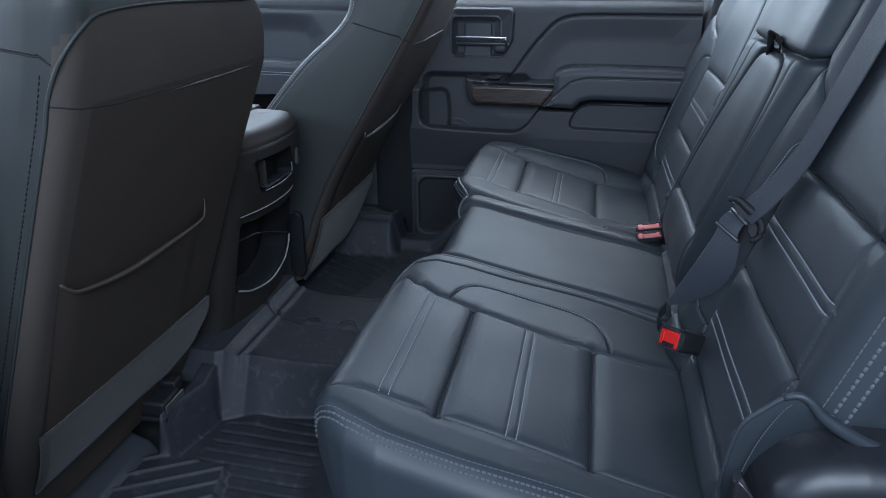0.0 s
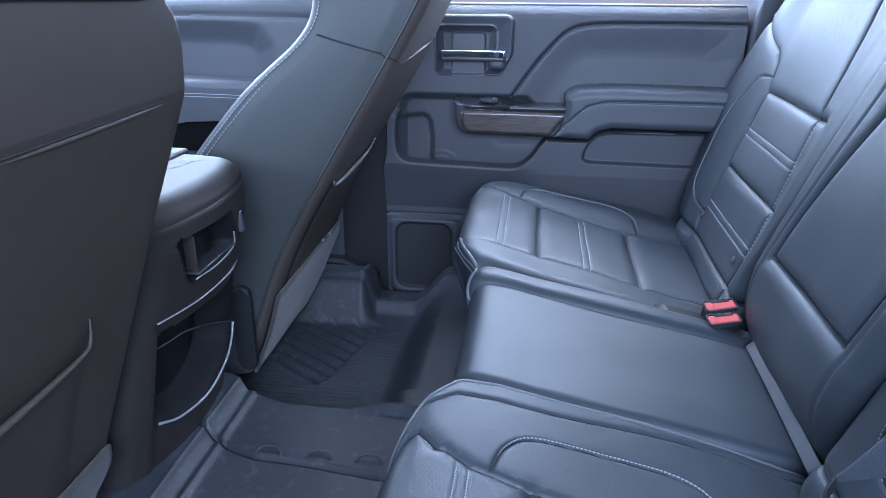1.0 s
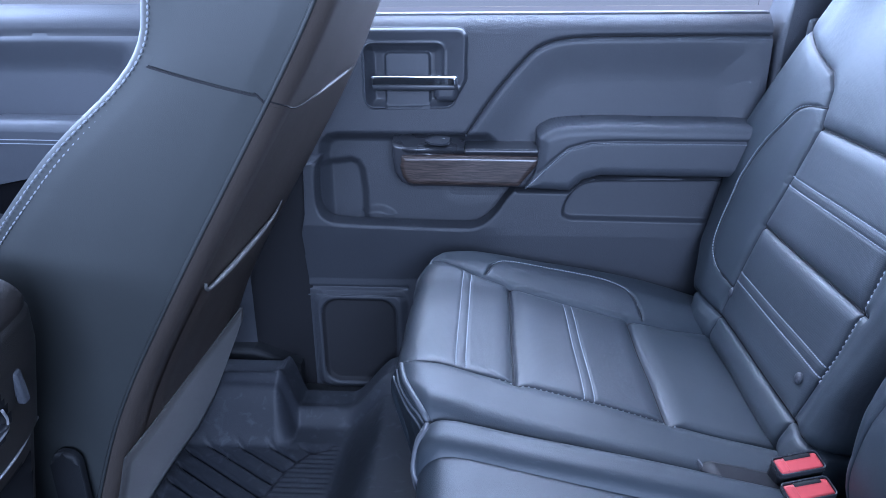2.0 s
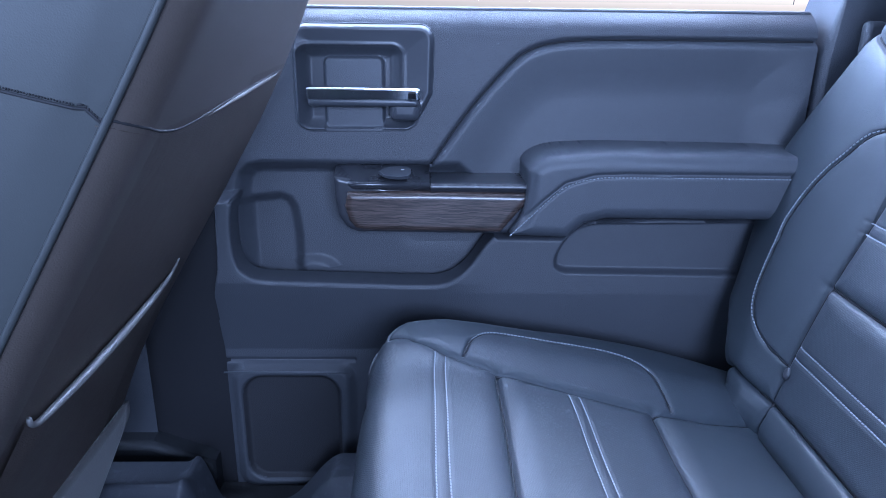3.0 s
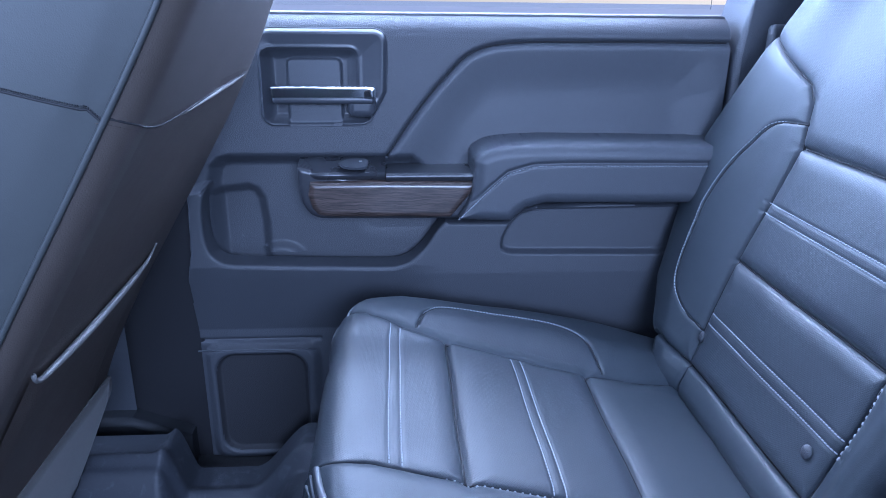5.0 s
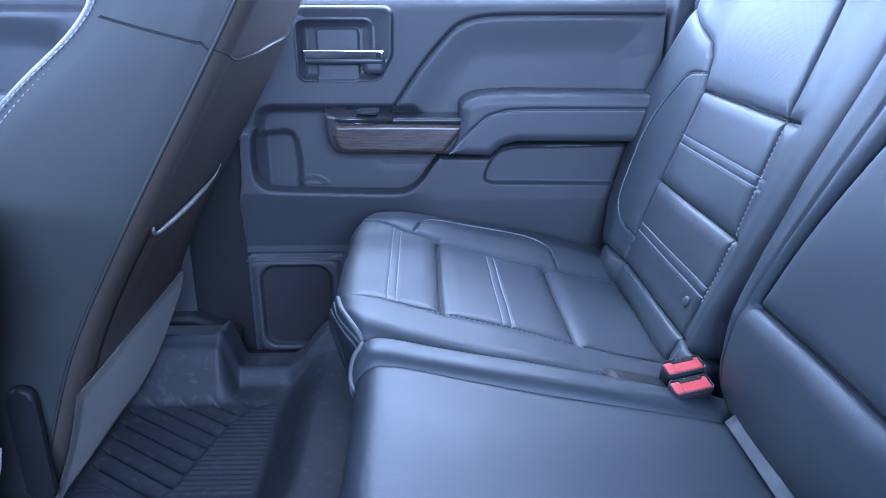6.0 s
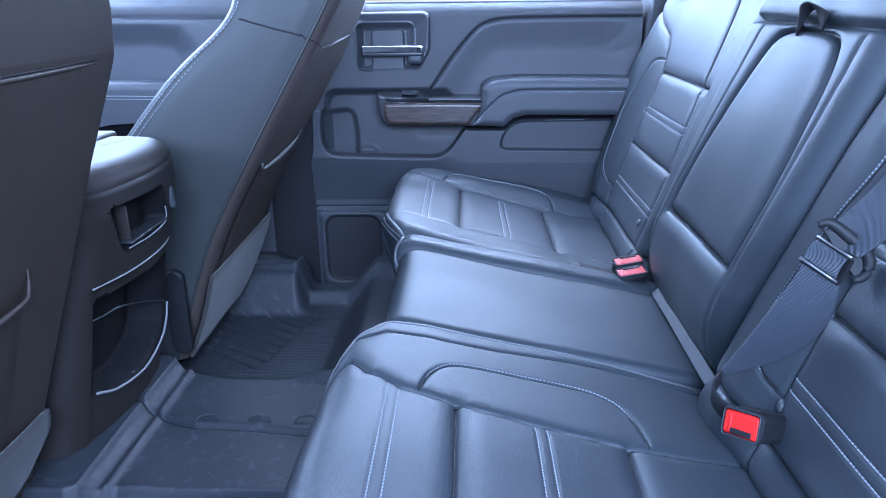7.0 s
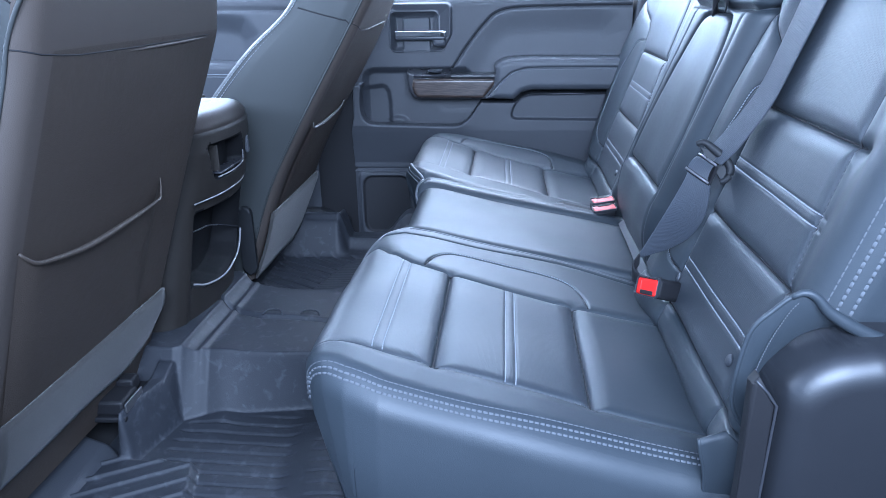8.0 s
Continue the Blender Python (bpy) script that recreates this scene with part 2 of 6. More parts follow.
def spline(pts, n):
    """A smooth curve of n points through the given ones, even in length."""
    p = np.array(pts, float)
    p = np.vstack([2 * p[0] - p[1], p, 2 * p[-1] - p[-2]])
    out = []
    for i in range(1, len(p) - 2):
        t = np.linspace(0, 1, 16, endpoint=False)[:, None]
        a, b, c, d = p[i - 1], p[i], p[i + 1], p[i + 2]
        out.append(0.5 * (2 * b + (c - a) * t + (2 * a - 5 * b + 4 * c - d) * t ** 2 + (3 * b - a - 3 * c + d) * t ** 3))
    out = np.vstack(out + [p[-2][None]])
    return even(out, n)


def even(p, n):
    s = np.r_[0, np.cumsum(np.linalg.norm(np.diff(p, axis=0), axis=1))]
    u = np.linspace(0, s[-1], n)
    return np.stack([np.interp(u, s, p[:, k]) for k in range(p.shape[1])], 1)


def tube(pts, r, sides=8, caps=True):
    """A round rod along a line; r: one radius or one for each point."""
    p = np.array(pts, float)
    rs = np.broadcast_to(r, (len(p),))
    d = np.gradient(p, axis=0)
    d /= np.linalg.norm(d, axis=1)[:, None] + 1e-12
    ref = np.array((0.31, 0.17, 0.93))
    v, f = [], []
    for i in range(len(p)):
        a = np.cross(d[i], ref)
        a /= np.linalg.norm(a)
        b = np.cross(d[i], a)
        for k in range(sides):
            q = 2 * math.pi * k / sides
            v.append(p[i] + rs[i] * (math.cos(q) * a + math.sin(q) * b))
    for i in range(len(p) - 1):
        for k in range(sides):
            k2 = (k + 1) % sides
            f.append((i * sides + k, i * sides + k2, (i + 1) * sides + k2, (i + 1) * sides + k))
    if caps:
        f.append(tuple(range(sides))[::-1])
        f.append(tuple(range((len(p) - 1) * sides, len(p) * sides)))
    return v, f


def ribbon(left, right, thick, ribs=0.0):
    """A strap between two edge lines, with thickness."""
    a, b = np.array(left, float), np.array(right, float)
    w = b - a
    d = np.gradient((a + b) / 2, axis=0)
    nrm = np.cross(d, w)
    nrm /= np.linalg.norm(nrm, axis=1)[:, None]
    v, f, n = [], [], len(a)
    top = [(0, 0.3), (0.03, 0.5)] + [(0.06 + 0.88 * i / 28, 0.5 if i % 2 else 0.5 - ribs) for i in range(29)] + [(0.97, 0.5), (1, 0.3)]
    prof = top + [(1, -0.3), (0.97, -0.5), (0.5, -0.5), (0.03, -0.5), (0, -0.3)]
    for i in range(n):
        for u, h in prof:
            v.append(a[i] + w[i] * u + nrm[i] * h * thick)
    m = len(prof)
    for i in range(n - 1):
        for k in range(m):
            k2 = (k + 1) % m
            f.append((i * m + k, i * m + k2, (i + 1) * m + k2, (i + 1) * m + k))
    f.append(tuple(range(m))[::-1])
    f.append(tuple(range((n - 1) * m, n * m)))
    return v, f


def rbox(center, size, r=0.004, rot=None, seg=2):
    bm = bmesh.new()
    bmesh.ops.create_cube(bm, size=1)
    bmesh.ops.scale(bm, vec=size, verts=bm.verts)
    if r:
        res = bmesh.ops.bevel(bm, geom=list(bm.edges), offset=r, segments=seg, profile=0.5, affect="EDGES")
        for q in res["faces"]:
            q.smooth = True
    m = Matrix.Translation(center)
    if rot:
        m = m @ Euler([radians(a) for a in rot]).to_matrix().to_4x4()
    bmesh.ops.transform(bm, matrix=m, verts=bm.verts)
    return bm


def slab(outline, place, depth, r=0.004, seg=3):
    """A plate: a 2D outline, set in the world by place(u, v, h), that stands depth proud, its front edges rounded by r."""
    pts = [np.array(p, float) for p in outline]
    area = sum(a[0] * b[1] - b[0] * a[1] for a, b in zip(pts, pts[1:] + pts[:1]))
    if area < 0:
        pts = pts[::-1]
    bm = bmesh.new()
    low = [bm.verts.new((*p, 0)) for p in pts]
    top = [bm.verts.new((*p, depth)) for p in pts]
    bm.faces.new(low[::-1])
    front = bm.faces.new(top)
    for i in range(len(pts)):
        j = (i + 1) % len(pts)
        bm.faces.new((low[i], low[j], top[j], top[i]))
    if r:
        res = bmesh.ops.bevel(bm, geom=list(front.edges), offset=r, segments=seg, profile=0.5, affect="EDGES", clamp_overlap=True)
        for q in res["faces"]:
            q.smooth = True
    for v in bm.verts:
        v.co = Vector(place(*v.co))
    bmesh.ops.recalc_face_normals(bm, faces=bm.faces)
    return bm


def frame_slab(outer, inner, place, depth, r=0.003):
    """A plate with an opening: outer and inner outlines with the same number of points."""
    n = len(outer)
    rows = []
    for h, k in ((0, 0), (depth - r, 0), (depth - 0.3 * r, 0.3 * r), (depth, r)):
        rows.append([(p, h, k, 1) for p in outer])
    for h, k in ((depth, r), (depth - 0.3 * r, 0.3 * r), (depth - r, 0), (0, 0)):
        rows.append([(p, h, k, -1) for p in inner])
    co, ci = np.mean(outer, axis=0), np.mean(inner, axis=0)
    v, f = [], []
    for row in rows:
        for p, h, k, s in row:
            p = np.array(p, float)
            c = co if s > 0 else ci
            d = c - p
            d /= np.linalg.norm(d) + 1e-9
            q = p + d * k * s
            v.append(place(q[0], q[1], h))
    for i in range(len(rows) - 1):
        for k in range(n):
            k2 = (k + 1) % n
            f.append((i * n + k, i * n + k2, (i + 1) * n + k2, (i + 1) * n + k))
    return v, f


def rounded(x0, y0, x1, y1, r, n=5):
    """The outline of a rounded rectangle."""
    out = []
    for cx, cy, a0 in ((x1 - r, y1 - r, 0), (x0 + r, y1 - r, 90), (x0 + r, y0 + r, 180), (x1 - r, y0 + r, 270)):
        for i in range(n + 1):
            a = radians(a0 + 90 * i / n)
            out.append((cx + r * math.cos(a), cy + r * math.sin(a)))
    return out


def line_distance(U, V, pts):
    """Distance of the grid's points from a polyline."""
    p = np.array(pts, float)
    d = np.full(U.shape, 9.0)
    for (ax, ay), (bx, by) in zip(p[:-1], p[1:]):
        ex, ey = bx - ax, by - ay
        k = np.clip(((U - ax) * ex + (V - ay) * ey) / (ex * ex + ey * ey + 1e-12), 0, 1)
        d = np.minimum(d, np.hypot(U - ax - k * ex, V - ay - k * ey))
    return d


def inside(U, V, poly):
    p = list(poly)
    hit = np.zeros(U.shape, bool)
    for (ax, ay), (bx, by) in zip(p, p[1:] + p[:1]):
        cross = (ay > V) != (by > V)
        with np.errstate(divide="ignore", invalid="ignore"):
            hit ^= cross & (U < (bx - ax) * (V - ay) / (by - ay + 1e-15) + ax)
    return hit


def signed(U, V, poly):
    """Distance from a closed outline, positive inside."""
    d = line_distance(U, V, list(poly) + [poly[0]])
    return np.where(inside(U, V, poly), d, -d)


def soft(x, w):
    t = np.clip(x / w * 0.5 + 0.5, 0, 1)
    return t * t * (3 - 2 * t)


class Sheet:
    """A surface over a grid (u, v), with relief along its normal, that is cut into panels."""

    def __init__(self, us, vs, place, relief):
        self.us, self.vs = np.array(us), np.array(vs)
        self.U, self.V = np.meshgrid(self.us, self.vs, indexing="ij")
        P = place(self.U, self.V)
        N = np.cross(np.gradient(P, axis=0), np.gradient(P, axis=1))
        N /= np.linalg.norm(N, axis=2)[..., None] + 1e-12
        self.P = P + N * relief(self.U, self.V)[..., None]
        N = np.cross(np.gradient(self.P, axis=0), np.gradient(self.P, axis=1))
        self.N = N / (np.linalg.norm(N, axis=2)[..., None] + 1e-12)

    def at(self, u, v, lift=0.0):
        i = np.clip(np.interp(u, self.us, np.arange(len(self.us))), 0, len(self.us) - 1.001)
        j = np.clip(np.interp(v, self.vs, np.arange(len(self.vs))), 0, len(self.vs) - 1.001)
        a, b = int(i), int(j)
        s, t = i - a, j - b

        def mixed(A):
            return (A[a, b] * (1 - s) + A[a + 1, b] * s) * (1 - t) + (A[a, b + 1] * (1 - s) + A[a + 1, b + 1] * s) * t
        return mixed(self.P) + mixed(self.N) * lift, mixed(self.N)

    def panels(self, ident, names, parent):
        """ident(u, v): the panel's number at the faces' middles; names: (name, material, label) by number."""
        uc, vc = np.meshgrid((self.us[:-1] + self.us[1:]) / 2, (self.vs[:-1] + self.vs[1:]) / 2, indexing="ij")
        ids = ident(uc, vc)
        nv = len(self.vs)
        flat = self.P.reshape(-1, 3)
        out = {}
        for k, (name, mat, label) in enumerate(names):
            ii, jj = np.nonzero(ids == k)
            if not len(ii):
                continue
            q = np.stack([ii * nv + jj, (ii + 1) * nv + jj, (ii + 1) * nv + jj + 1, ii * nv + jj + 1], 1)
            used, inv = np.unique(q, return_inverse=True)
            out[name] = part(name, (flat[used], inv.reshape(-1, 4).tolist()), mat, parent, label)
        return out

    def snapped(self, pts, n, lift=0.0):
        """A smooth line through places in the world, laid onto the surface."""
        flat, nrm, out = self.P.reshape(-1, 3), self.N.reshape(-1, 3), []
        for q in pts:
            k = int(np.argmin(np.sum((flat - np.array(q)) ** 2, axis=1)))
            out.append(flat[k] + nrm[k] * lift)
        return spline(out, n)

    def line(self, pts, n, lift=0.0):
        return np.array([self.at(u, v, lift)[0] for u, v in even(np.array(pts, float), n)])

    def stitches(self, pts, length, gap, r, lift=0.0004, slant=0.0):
        """Threads along a line on the surface; slant turns each one across it."""
        p = np.array(pts, float)
        total = np.sum(np.linalg.norm(np.diff(p, axis=0), axis=1))
        n = max(2, int(total / (length + gap)))
        q = even(p, n * 2 + 1)
        v, f = [], []
        for i in range(n):
            (u0, v0), (u1, v1) = q[2 * i], q[2 * i + 1]
            k = length / (math.hypot(u1 - u0, v1 - v0) + 1e-9)
            du, dv = (u1 - u0) * k, (v1 - v0) * k
            if slant:
                du, dv = du * math.cos(slant) - dv * math.sin(slant), du * math.sin(slant) + dv * math.cos(slant)
            a, na = self.at(u0, v0, lift)
            b, nb = self.at(u0 + du, v0 + dv, lift)
            d = b - a
            ln = np.linalg.norm(d)
            if ln < 1e-6:
                continue
            d /= ln
            s = np.cross(d, na)
            m = len(v)
            for x, w, h in ((0, 0.7, 0), (0.16, 1, 0.75), (0.84, 1, 0.75), (1, 0.7, 0)):
                c = a + (b - a) * x
                v += [c - s * r * w - na * r * 0.6, c + na * r * (0.3 + h), c + s * r * w - na * r * 0.6]
            for e in range(3):
                o = m + 3 * e
                f += [(o, o + 1, o + 4, o + 3), (o + 1, o + 2, o + 5, o + 4)]
        return v, f


def relief_field(seams, U, V):
    """Sunken seams: rows of (polyline, groove depth, groove width, padding depth, padding reach)."""
    h = np.zeros(U.shape)
    pad = np.zeros(U.shape)
    for pts, depth, width, puff, reach in seams:
        d = line_distance(U, V, pts)
        h = np.minimum(h, -depth * np.exp(-(d / width) ** 2))
        e = 1 - np.clip(d / reach, 0, 1)
        pad = np.minimum(pad, -puff * (1 - np.sqrt(1 - e * e)))
    return h + pad


# ---- rear bench ----
INS = 0.295          # width of a seat's centre panels
ROLL = -0.09         # outer edge of the narrow side roll
FAR_ROLL = -0.115    # the same on the far seat
FAR, NEAR = 1.80, 0.83   # where the centre panels of the two outer seats begin


def path_of(pts, n=230):
    p = spline(pts, n)
    s = np.r_[0, np.cumsum(np.linalg.norm(np.diff(p, axis=0), axis=1))]
    return p, s


def across(W, ya, yb, r, r2):
    """Cross-section of a padded block: place across, and depth below its face."""
    def edge(e, r):
        ang = np.clip(e / r, 0, math.pi / 2)
        rest = np.clip(e - r * math.pi / 2, 0, None)
        return r * np.sin(ang), r * (1 - np.cos(ang)) + rest
    lo, hi = np.clip(ya + r - W, 0, None), np.clip(W - (yb - r2), 0, None)
    s1, d1 = edge(lo, r)
    s2, d2 = edge(hi, r2)
    return np.clip(W, ya + r, yb - r2) - s1 + s2, d1 + d2


def steps(a, b, step):
    return np.linspace(a, b, max(3, int(round((b - a) / step)) + 1))


def padded(prof, core, shift, ya, yb, r, side, widen, relief, step=0.0032, n=210, recede=0.0, r2=None, bulge=0.0):
    """A padded block: a profile in x and z, swept across the car; core gives the inner point that the sides fall to."""
    p, s = path_of(prof, n)
    r2 = r2 or r
    ws = steps(ya + r - r * math.pi / 2 - side, yb - r2 + r2 * math.pi / 2 + side, step)

    def place(U, W):
        X, Z = np.interp(U, s, p[:, 0]), np.interp(U, s, p[:, 1])
        Y, D = across(W, ya, yb, r, r2)
        X = X + recede * soft(-W - 0.025, 0.06) * np.clip((-0.12 - X) / 0.12, 0, 1)
        Y = widen(X, Z, Y)
        kx, kz = core(X, Z)
        dx, dz = kx - X, kz - Z
        ln = np.hypot(dx, dz) + 1e-9
        k = np.tanh(1.1 * D / ln)
        Y = np.where((W < 0) & (recede > 0), Y * (1 - k) + np.minimum(Y, ya * 0.87) * k - bulge * np.sin(math.pi * k), Y)
        return np.stack([X + dx * k, shift + Y, Z + dz * k], -1)
    return Sheet(s, ws, place, relief), p, s


CUSHION = [(-0.13, 0.105), (-0.205, 0.128), (-0.236, 0.165), (-0.256, 0.205), (-0.276, 0.243), (-0.297, 0.280), (-0.311, 0.322),
           (-0.310, 0.352), (-0.292, 0.370), (-0.262, 0.370), (-0.20, 0.354), (-0.10, 0.3275), (0.0, 0.3005), (0.10, 0.2735),
           (0.20, 0.2465), (0.24, 0.228)]


def cushion_core(X, Z):
    kx = np.clip(X, -0.238, 0.21) * 0.985
    return kx, np.minimum(np.interp(kx, [-0.27, -0.20, -0.08, 0.2], [0.165, 0.125, 0.105, 0.09]), Z - 0.01)


def arc_maps(p, s):
    lip = int(np.argmin(p[:, 0]))
    top = slice(lip, None)
    return (lambda x: float(np.interp(x, p[top, 0], s[top]))), s[lip]


def seat_cushion(seat, shift, near):
    """One outer seat's cushion, with its panels, seams, piping and threads."""
    p, s = path_of(CUSHION, 230)
    T, lip = arc_maps(p, s)
    yb0, outer = 0.505, ROLL if near else FAR_ROLL
    if near:
        hx, hy = [-0.314, -0.302, -0.285, -0.25, -0.20, -0.05, 0.10, 0.2], [0.310, 0.369, 0.425, 0.476, 0.490, 0.497, 0.498, 0.49]
        lx, ly = [-0.314, -0.300, -0.28, -0.25, -0.21], [-0.020, -0.036, -0.055, -0.075, -0.088]
    else:
        hx, hy = [-0.314, -0.302, -0.27, -0.22, -0.17, -0.05, 0.10, 0.2], [0.300, 0.340, 0.382, 0.408, 0.420, 0.438, 0.447, 0.435]
        lx, ly = [-0.314, -0.305, -0.282, -0.262, -0.21], [-0.012, -0.022, -0.080, -0.108, -0.112]

    def at_y(x, y):
        """Where a point this far across lies on the unrolled cover."""
        return T(x), 0.20 + (y - 0.20) * (yb0 - 0.20) / (np.interp(x, hx, hy) - 0.20)
    b0 = np.array([(0, -0.035), (lip, -0.030), (T(-0.30), -0.02), (T(-0.26), -0.003), (T(-0.15), 0.0), (s[-1], 0.0)])
    b1 = np.array([(0, 0.33), (lip, 0.45)] + [at_y(*q) for q in ((-0.298, 0.345), (-0.26, 0.330), (-0.22, 0.314), (-0.155, 0.303), (0.05, 0.296), (0.12, 0.303), (0.19, 0.318))])
    b1 = np.vstack([b1, (s[-1], b1[-1, 1])])
    c1, c2 = T(-0.155), T(0.047)
    e1, e2 = np.interp(c1, b1[:, 0], b1[:, 1]), np.interp(c2, b1[:, 0], b1[:, 1])
    loop = spline([at_y(*q) for q in ((-0.200, 0.318), (-0.186, 0.362), (-0.152, 0.391), (-0.06, 0.402), (0.012, 0.402), (0.050, 0.384), (0.067, 0.345), (0.073, 0.306))], 40)
    seams = [(b0, 0.0025, 0.0020, 0.0075, 0.018), (b1, 0.0025, 0.0020, 0.0080, 0.022),
             ([(c1, -0.002), (c1, e1)], 0.003, 0.0022, 0.0125, 0.032), ([(c2, 0.0), (c2, e2)], 0.003, 0.0022, 0.0125, 0.032),
             (loop, 0.0024, 0.0018, 0.0035, 0.009)]
    strip = spline([at_y(*q) for q in ((-0.290, 0.398), (-0.262, 0.430), (-0.227, 0.446), (-0.13, 0.456), (0.027, 0.475), (0.19, 0.470))], 40)
    if near:
        seams.append((strip, 0.0022, 0.0018, 0.004, 0.012))
        seams.append(([(T(-0.32), -0.085), (T(-0.1), -0.081), (s[-1] - 0.05, -0.070)], 0.002, 0.012, 0.0, 0.01))
    for x in (-0.236, -0.2225, -0.065, -0.0515):
        seams.append(([(T(x), 0.0), (T(x), np.interp(T(x), b1[:, 0], b1[:, 1]))], 0.0012, 0.0022, 0.0, 0.01))

    def widen(X, Z, Y):
        Xe = np.where((Z < 0.322) & (X < -0.08), -0.314 + 0.30 * (X + 0.314), X)
        hi, lo = np.interp(Xe, hx, hy), np.interp(Xe, lx, ly)
        Y = np.where(Y > 0.20, 0.20 + (Y - 0.20) * (hi - 0.20) / (yb0 - 0.20), Y)
        return np.where(Y < 0, Y * lo / outer, Y)

    def relief(U, W):
        up = np.interp(U, [T(-0.30), T(-0.22), T(-0.10), T(0.14)], [-0.003, -0.002, 0.0, 0.002] if near else [0.002, 0.010, 0.015, 0.026]) * soft(W - INS - 0.075, 0.06) + 0.006 * soft(-W - 0.012, 0.02)
        wob = 0.0012 * np.sin(U * 23 + W * 9) + 0.0009 * np.sin(W * 31 - U * 11)
        return relief_field(seams, U, W) + up + wob + 0.004

    sheet, _, _ = padded(CUSHION, cushion_core, shift, outer, yb0, 0.030, 0.20, widen, relief, 0.0023, 430, 0.012 if near else 0.006, 0.014, 0.010 if near else 0.0)

    def ident(U, W):
        lo, hi = np.interp(U, b0[:, 0], b0[:, 1]), np.interp(U, b1[:, 0], b1[:, 1])
        k = np.where(U < c1, 0, np.where(U < c2, 1, 2))
        k = np.where(W > hi, np.where(inside(U, W, [tuple(q) for q in loop]), 4, 3), k)
        k = np.where(W < lo, 5, k)
        k = np.where(W < outer + 0.005, 6, k)
        return np.where(W > yb0 + 0.006, 7, k)

    pn = sheet.panels(ident, [("front_panel", INSERT, "perforated leather"), ("middle_panel", INSERT, "perforated leather"), ("rear_panel", LEATHER, ""),
                         ("bolster", LEATHER, ""), ("bolster_pad", INSERT, "perforated leather"), ("side_roll", LEATHER, ""), ("side_panel", LEATHER, ""), ("outer_side_panel", LEATHER, "")], seat)
    for x in (-0.236, -0.2225, -0.065, -0.0515):
        part("stitching", sheet.stitches([(T(x), 0.004), (T(x), np.interp(T(x), b1[:, 0], b1[:, 1]) - 0.006)], 0.0042, 0.0008, 0.0010), THREAD, pn["front_panel" if x < -0.1 else "middle_panel"], "light grey thread")
    part("stitching", sheet.stitches(loop[1:-1] + [0.0, 0.004], 0.0038, 0.0014, 0.0010), THREAD, pn["bolster"], "light grey thread")
    part("stitching", sheet.stitches([(T(-0.18), -0.007), (T(0.06), -0.007)], 0.0044, 0.0034, 0.0011, slant=0.75), THREAD_DIM if near else THREAD, pn["side_roll"], "grey whip stitch")
    rim = [(lip - 0.02, yb0 - 0.004), (T(-0.30), yb0 - 0.004), (T(-0.1), yb0 - 0.004), (T(0.2), yb0 - 0.004)]
    part("piping", tube(sheet.line(rim, 80, 0.0016), 0.0028, 8), PIPING, pn["bolster"], "pale grey piping")
    low_end = lip - 0.03
    e0 = [(low_end, -0.030)] + [tuple(q) for q in b0[1:]]
    far_line = [(low_end, 0.44)] + [tuple(q) for q in b1[1:]]
    for pts, num in [(e0, 120), (far_line, 120), ([(c1, 0.0), (c1, e1)], 60), ([(c2, 0.0), (c2, e2)], 60), (loop, 60)] + ([(strip, 80)] if near else []):
        # thin dark tubes that paint the shade of each seam's crevice
        part("seam", tube(sheet.line(pts, num, 0.0005), 0.0017, 5), SEAM, seat, "dark line drawing the shade in a sewn seam")
    if near:
        for w, r, mat in ((-0.0735, 0.0008, THREAD_DIM), (-0.0795, 0.0019, THREAD_HEAVY), (-0.0855, 0.0019, THREAD_HEAVY)):
            part("stitching", sheet.stitches([(lip - 0.012, w), (T(-0.30), w), (T(-0.1), w + 0.004), (T(0.165), w + 0.014)], 0.0056, 0.0012, r), mat, pn["side_panel"], "heavy light grey thread")
    else:
        corner = [(-0.303, 1.785, 0.375), (-0.294, 1.750, 0.376), (-0.282, 1.718, 0.374), (-0.270, 1.694, 0.368), (-0.260, 1.684, 0.356)]
        for k, r in ((0, 0.0036), (1, 0.0016), (2, 0.0016)):
            way = [(x - 0.0035 * k, y - 0.0015 * k, z - 0.0085 * k) for x, y, z in corner]
            part("piping", tube(sheet.snapped(way, 40, 0.0012), r, 8), PIPING if k == 0 else THREAD_DIM, seat, "corner welt" if k == 0 else "grey seam thread")
    return sheet


BACK = [(0.245, 0.195), (0.212, 0.222), (0.196, 0.245), (0.190, 0.266), (0.198, 0.288), (0.207, 0.31), (0.216, 0.333), (0.228, 0.37), (0.256, 0.455),
        (0.284, 0.54), (0.311, 0.622), (0.333, 0.69), (0.36, 0.77), (0.386, 0.85), (0.404, 0.90), (0.43, 0.928), (0.48, 0.935)]


def back_core(X, Z):
    return X + 0.16 + 0.0 * Z, np.clip(Z, 0.27, 0.85)


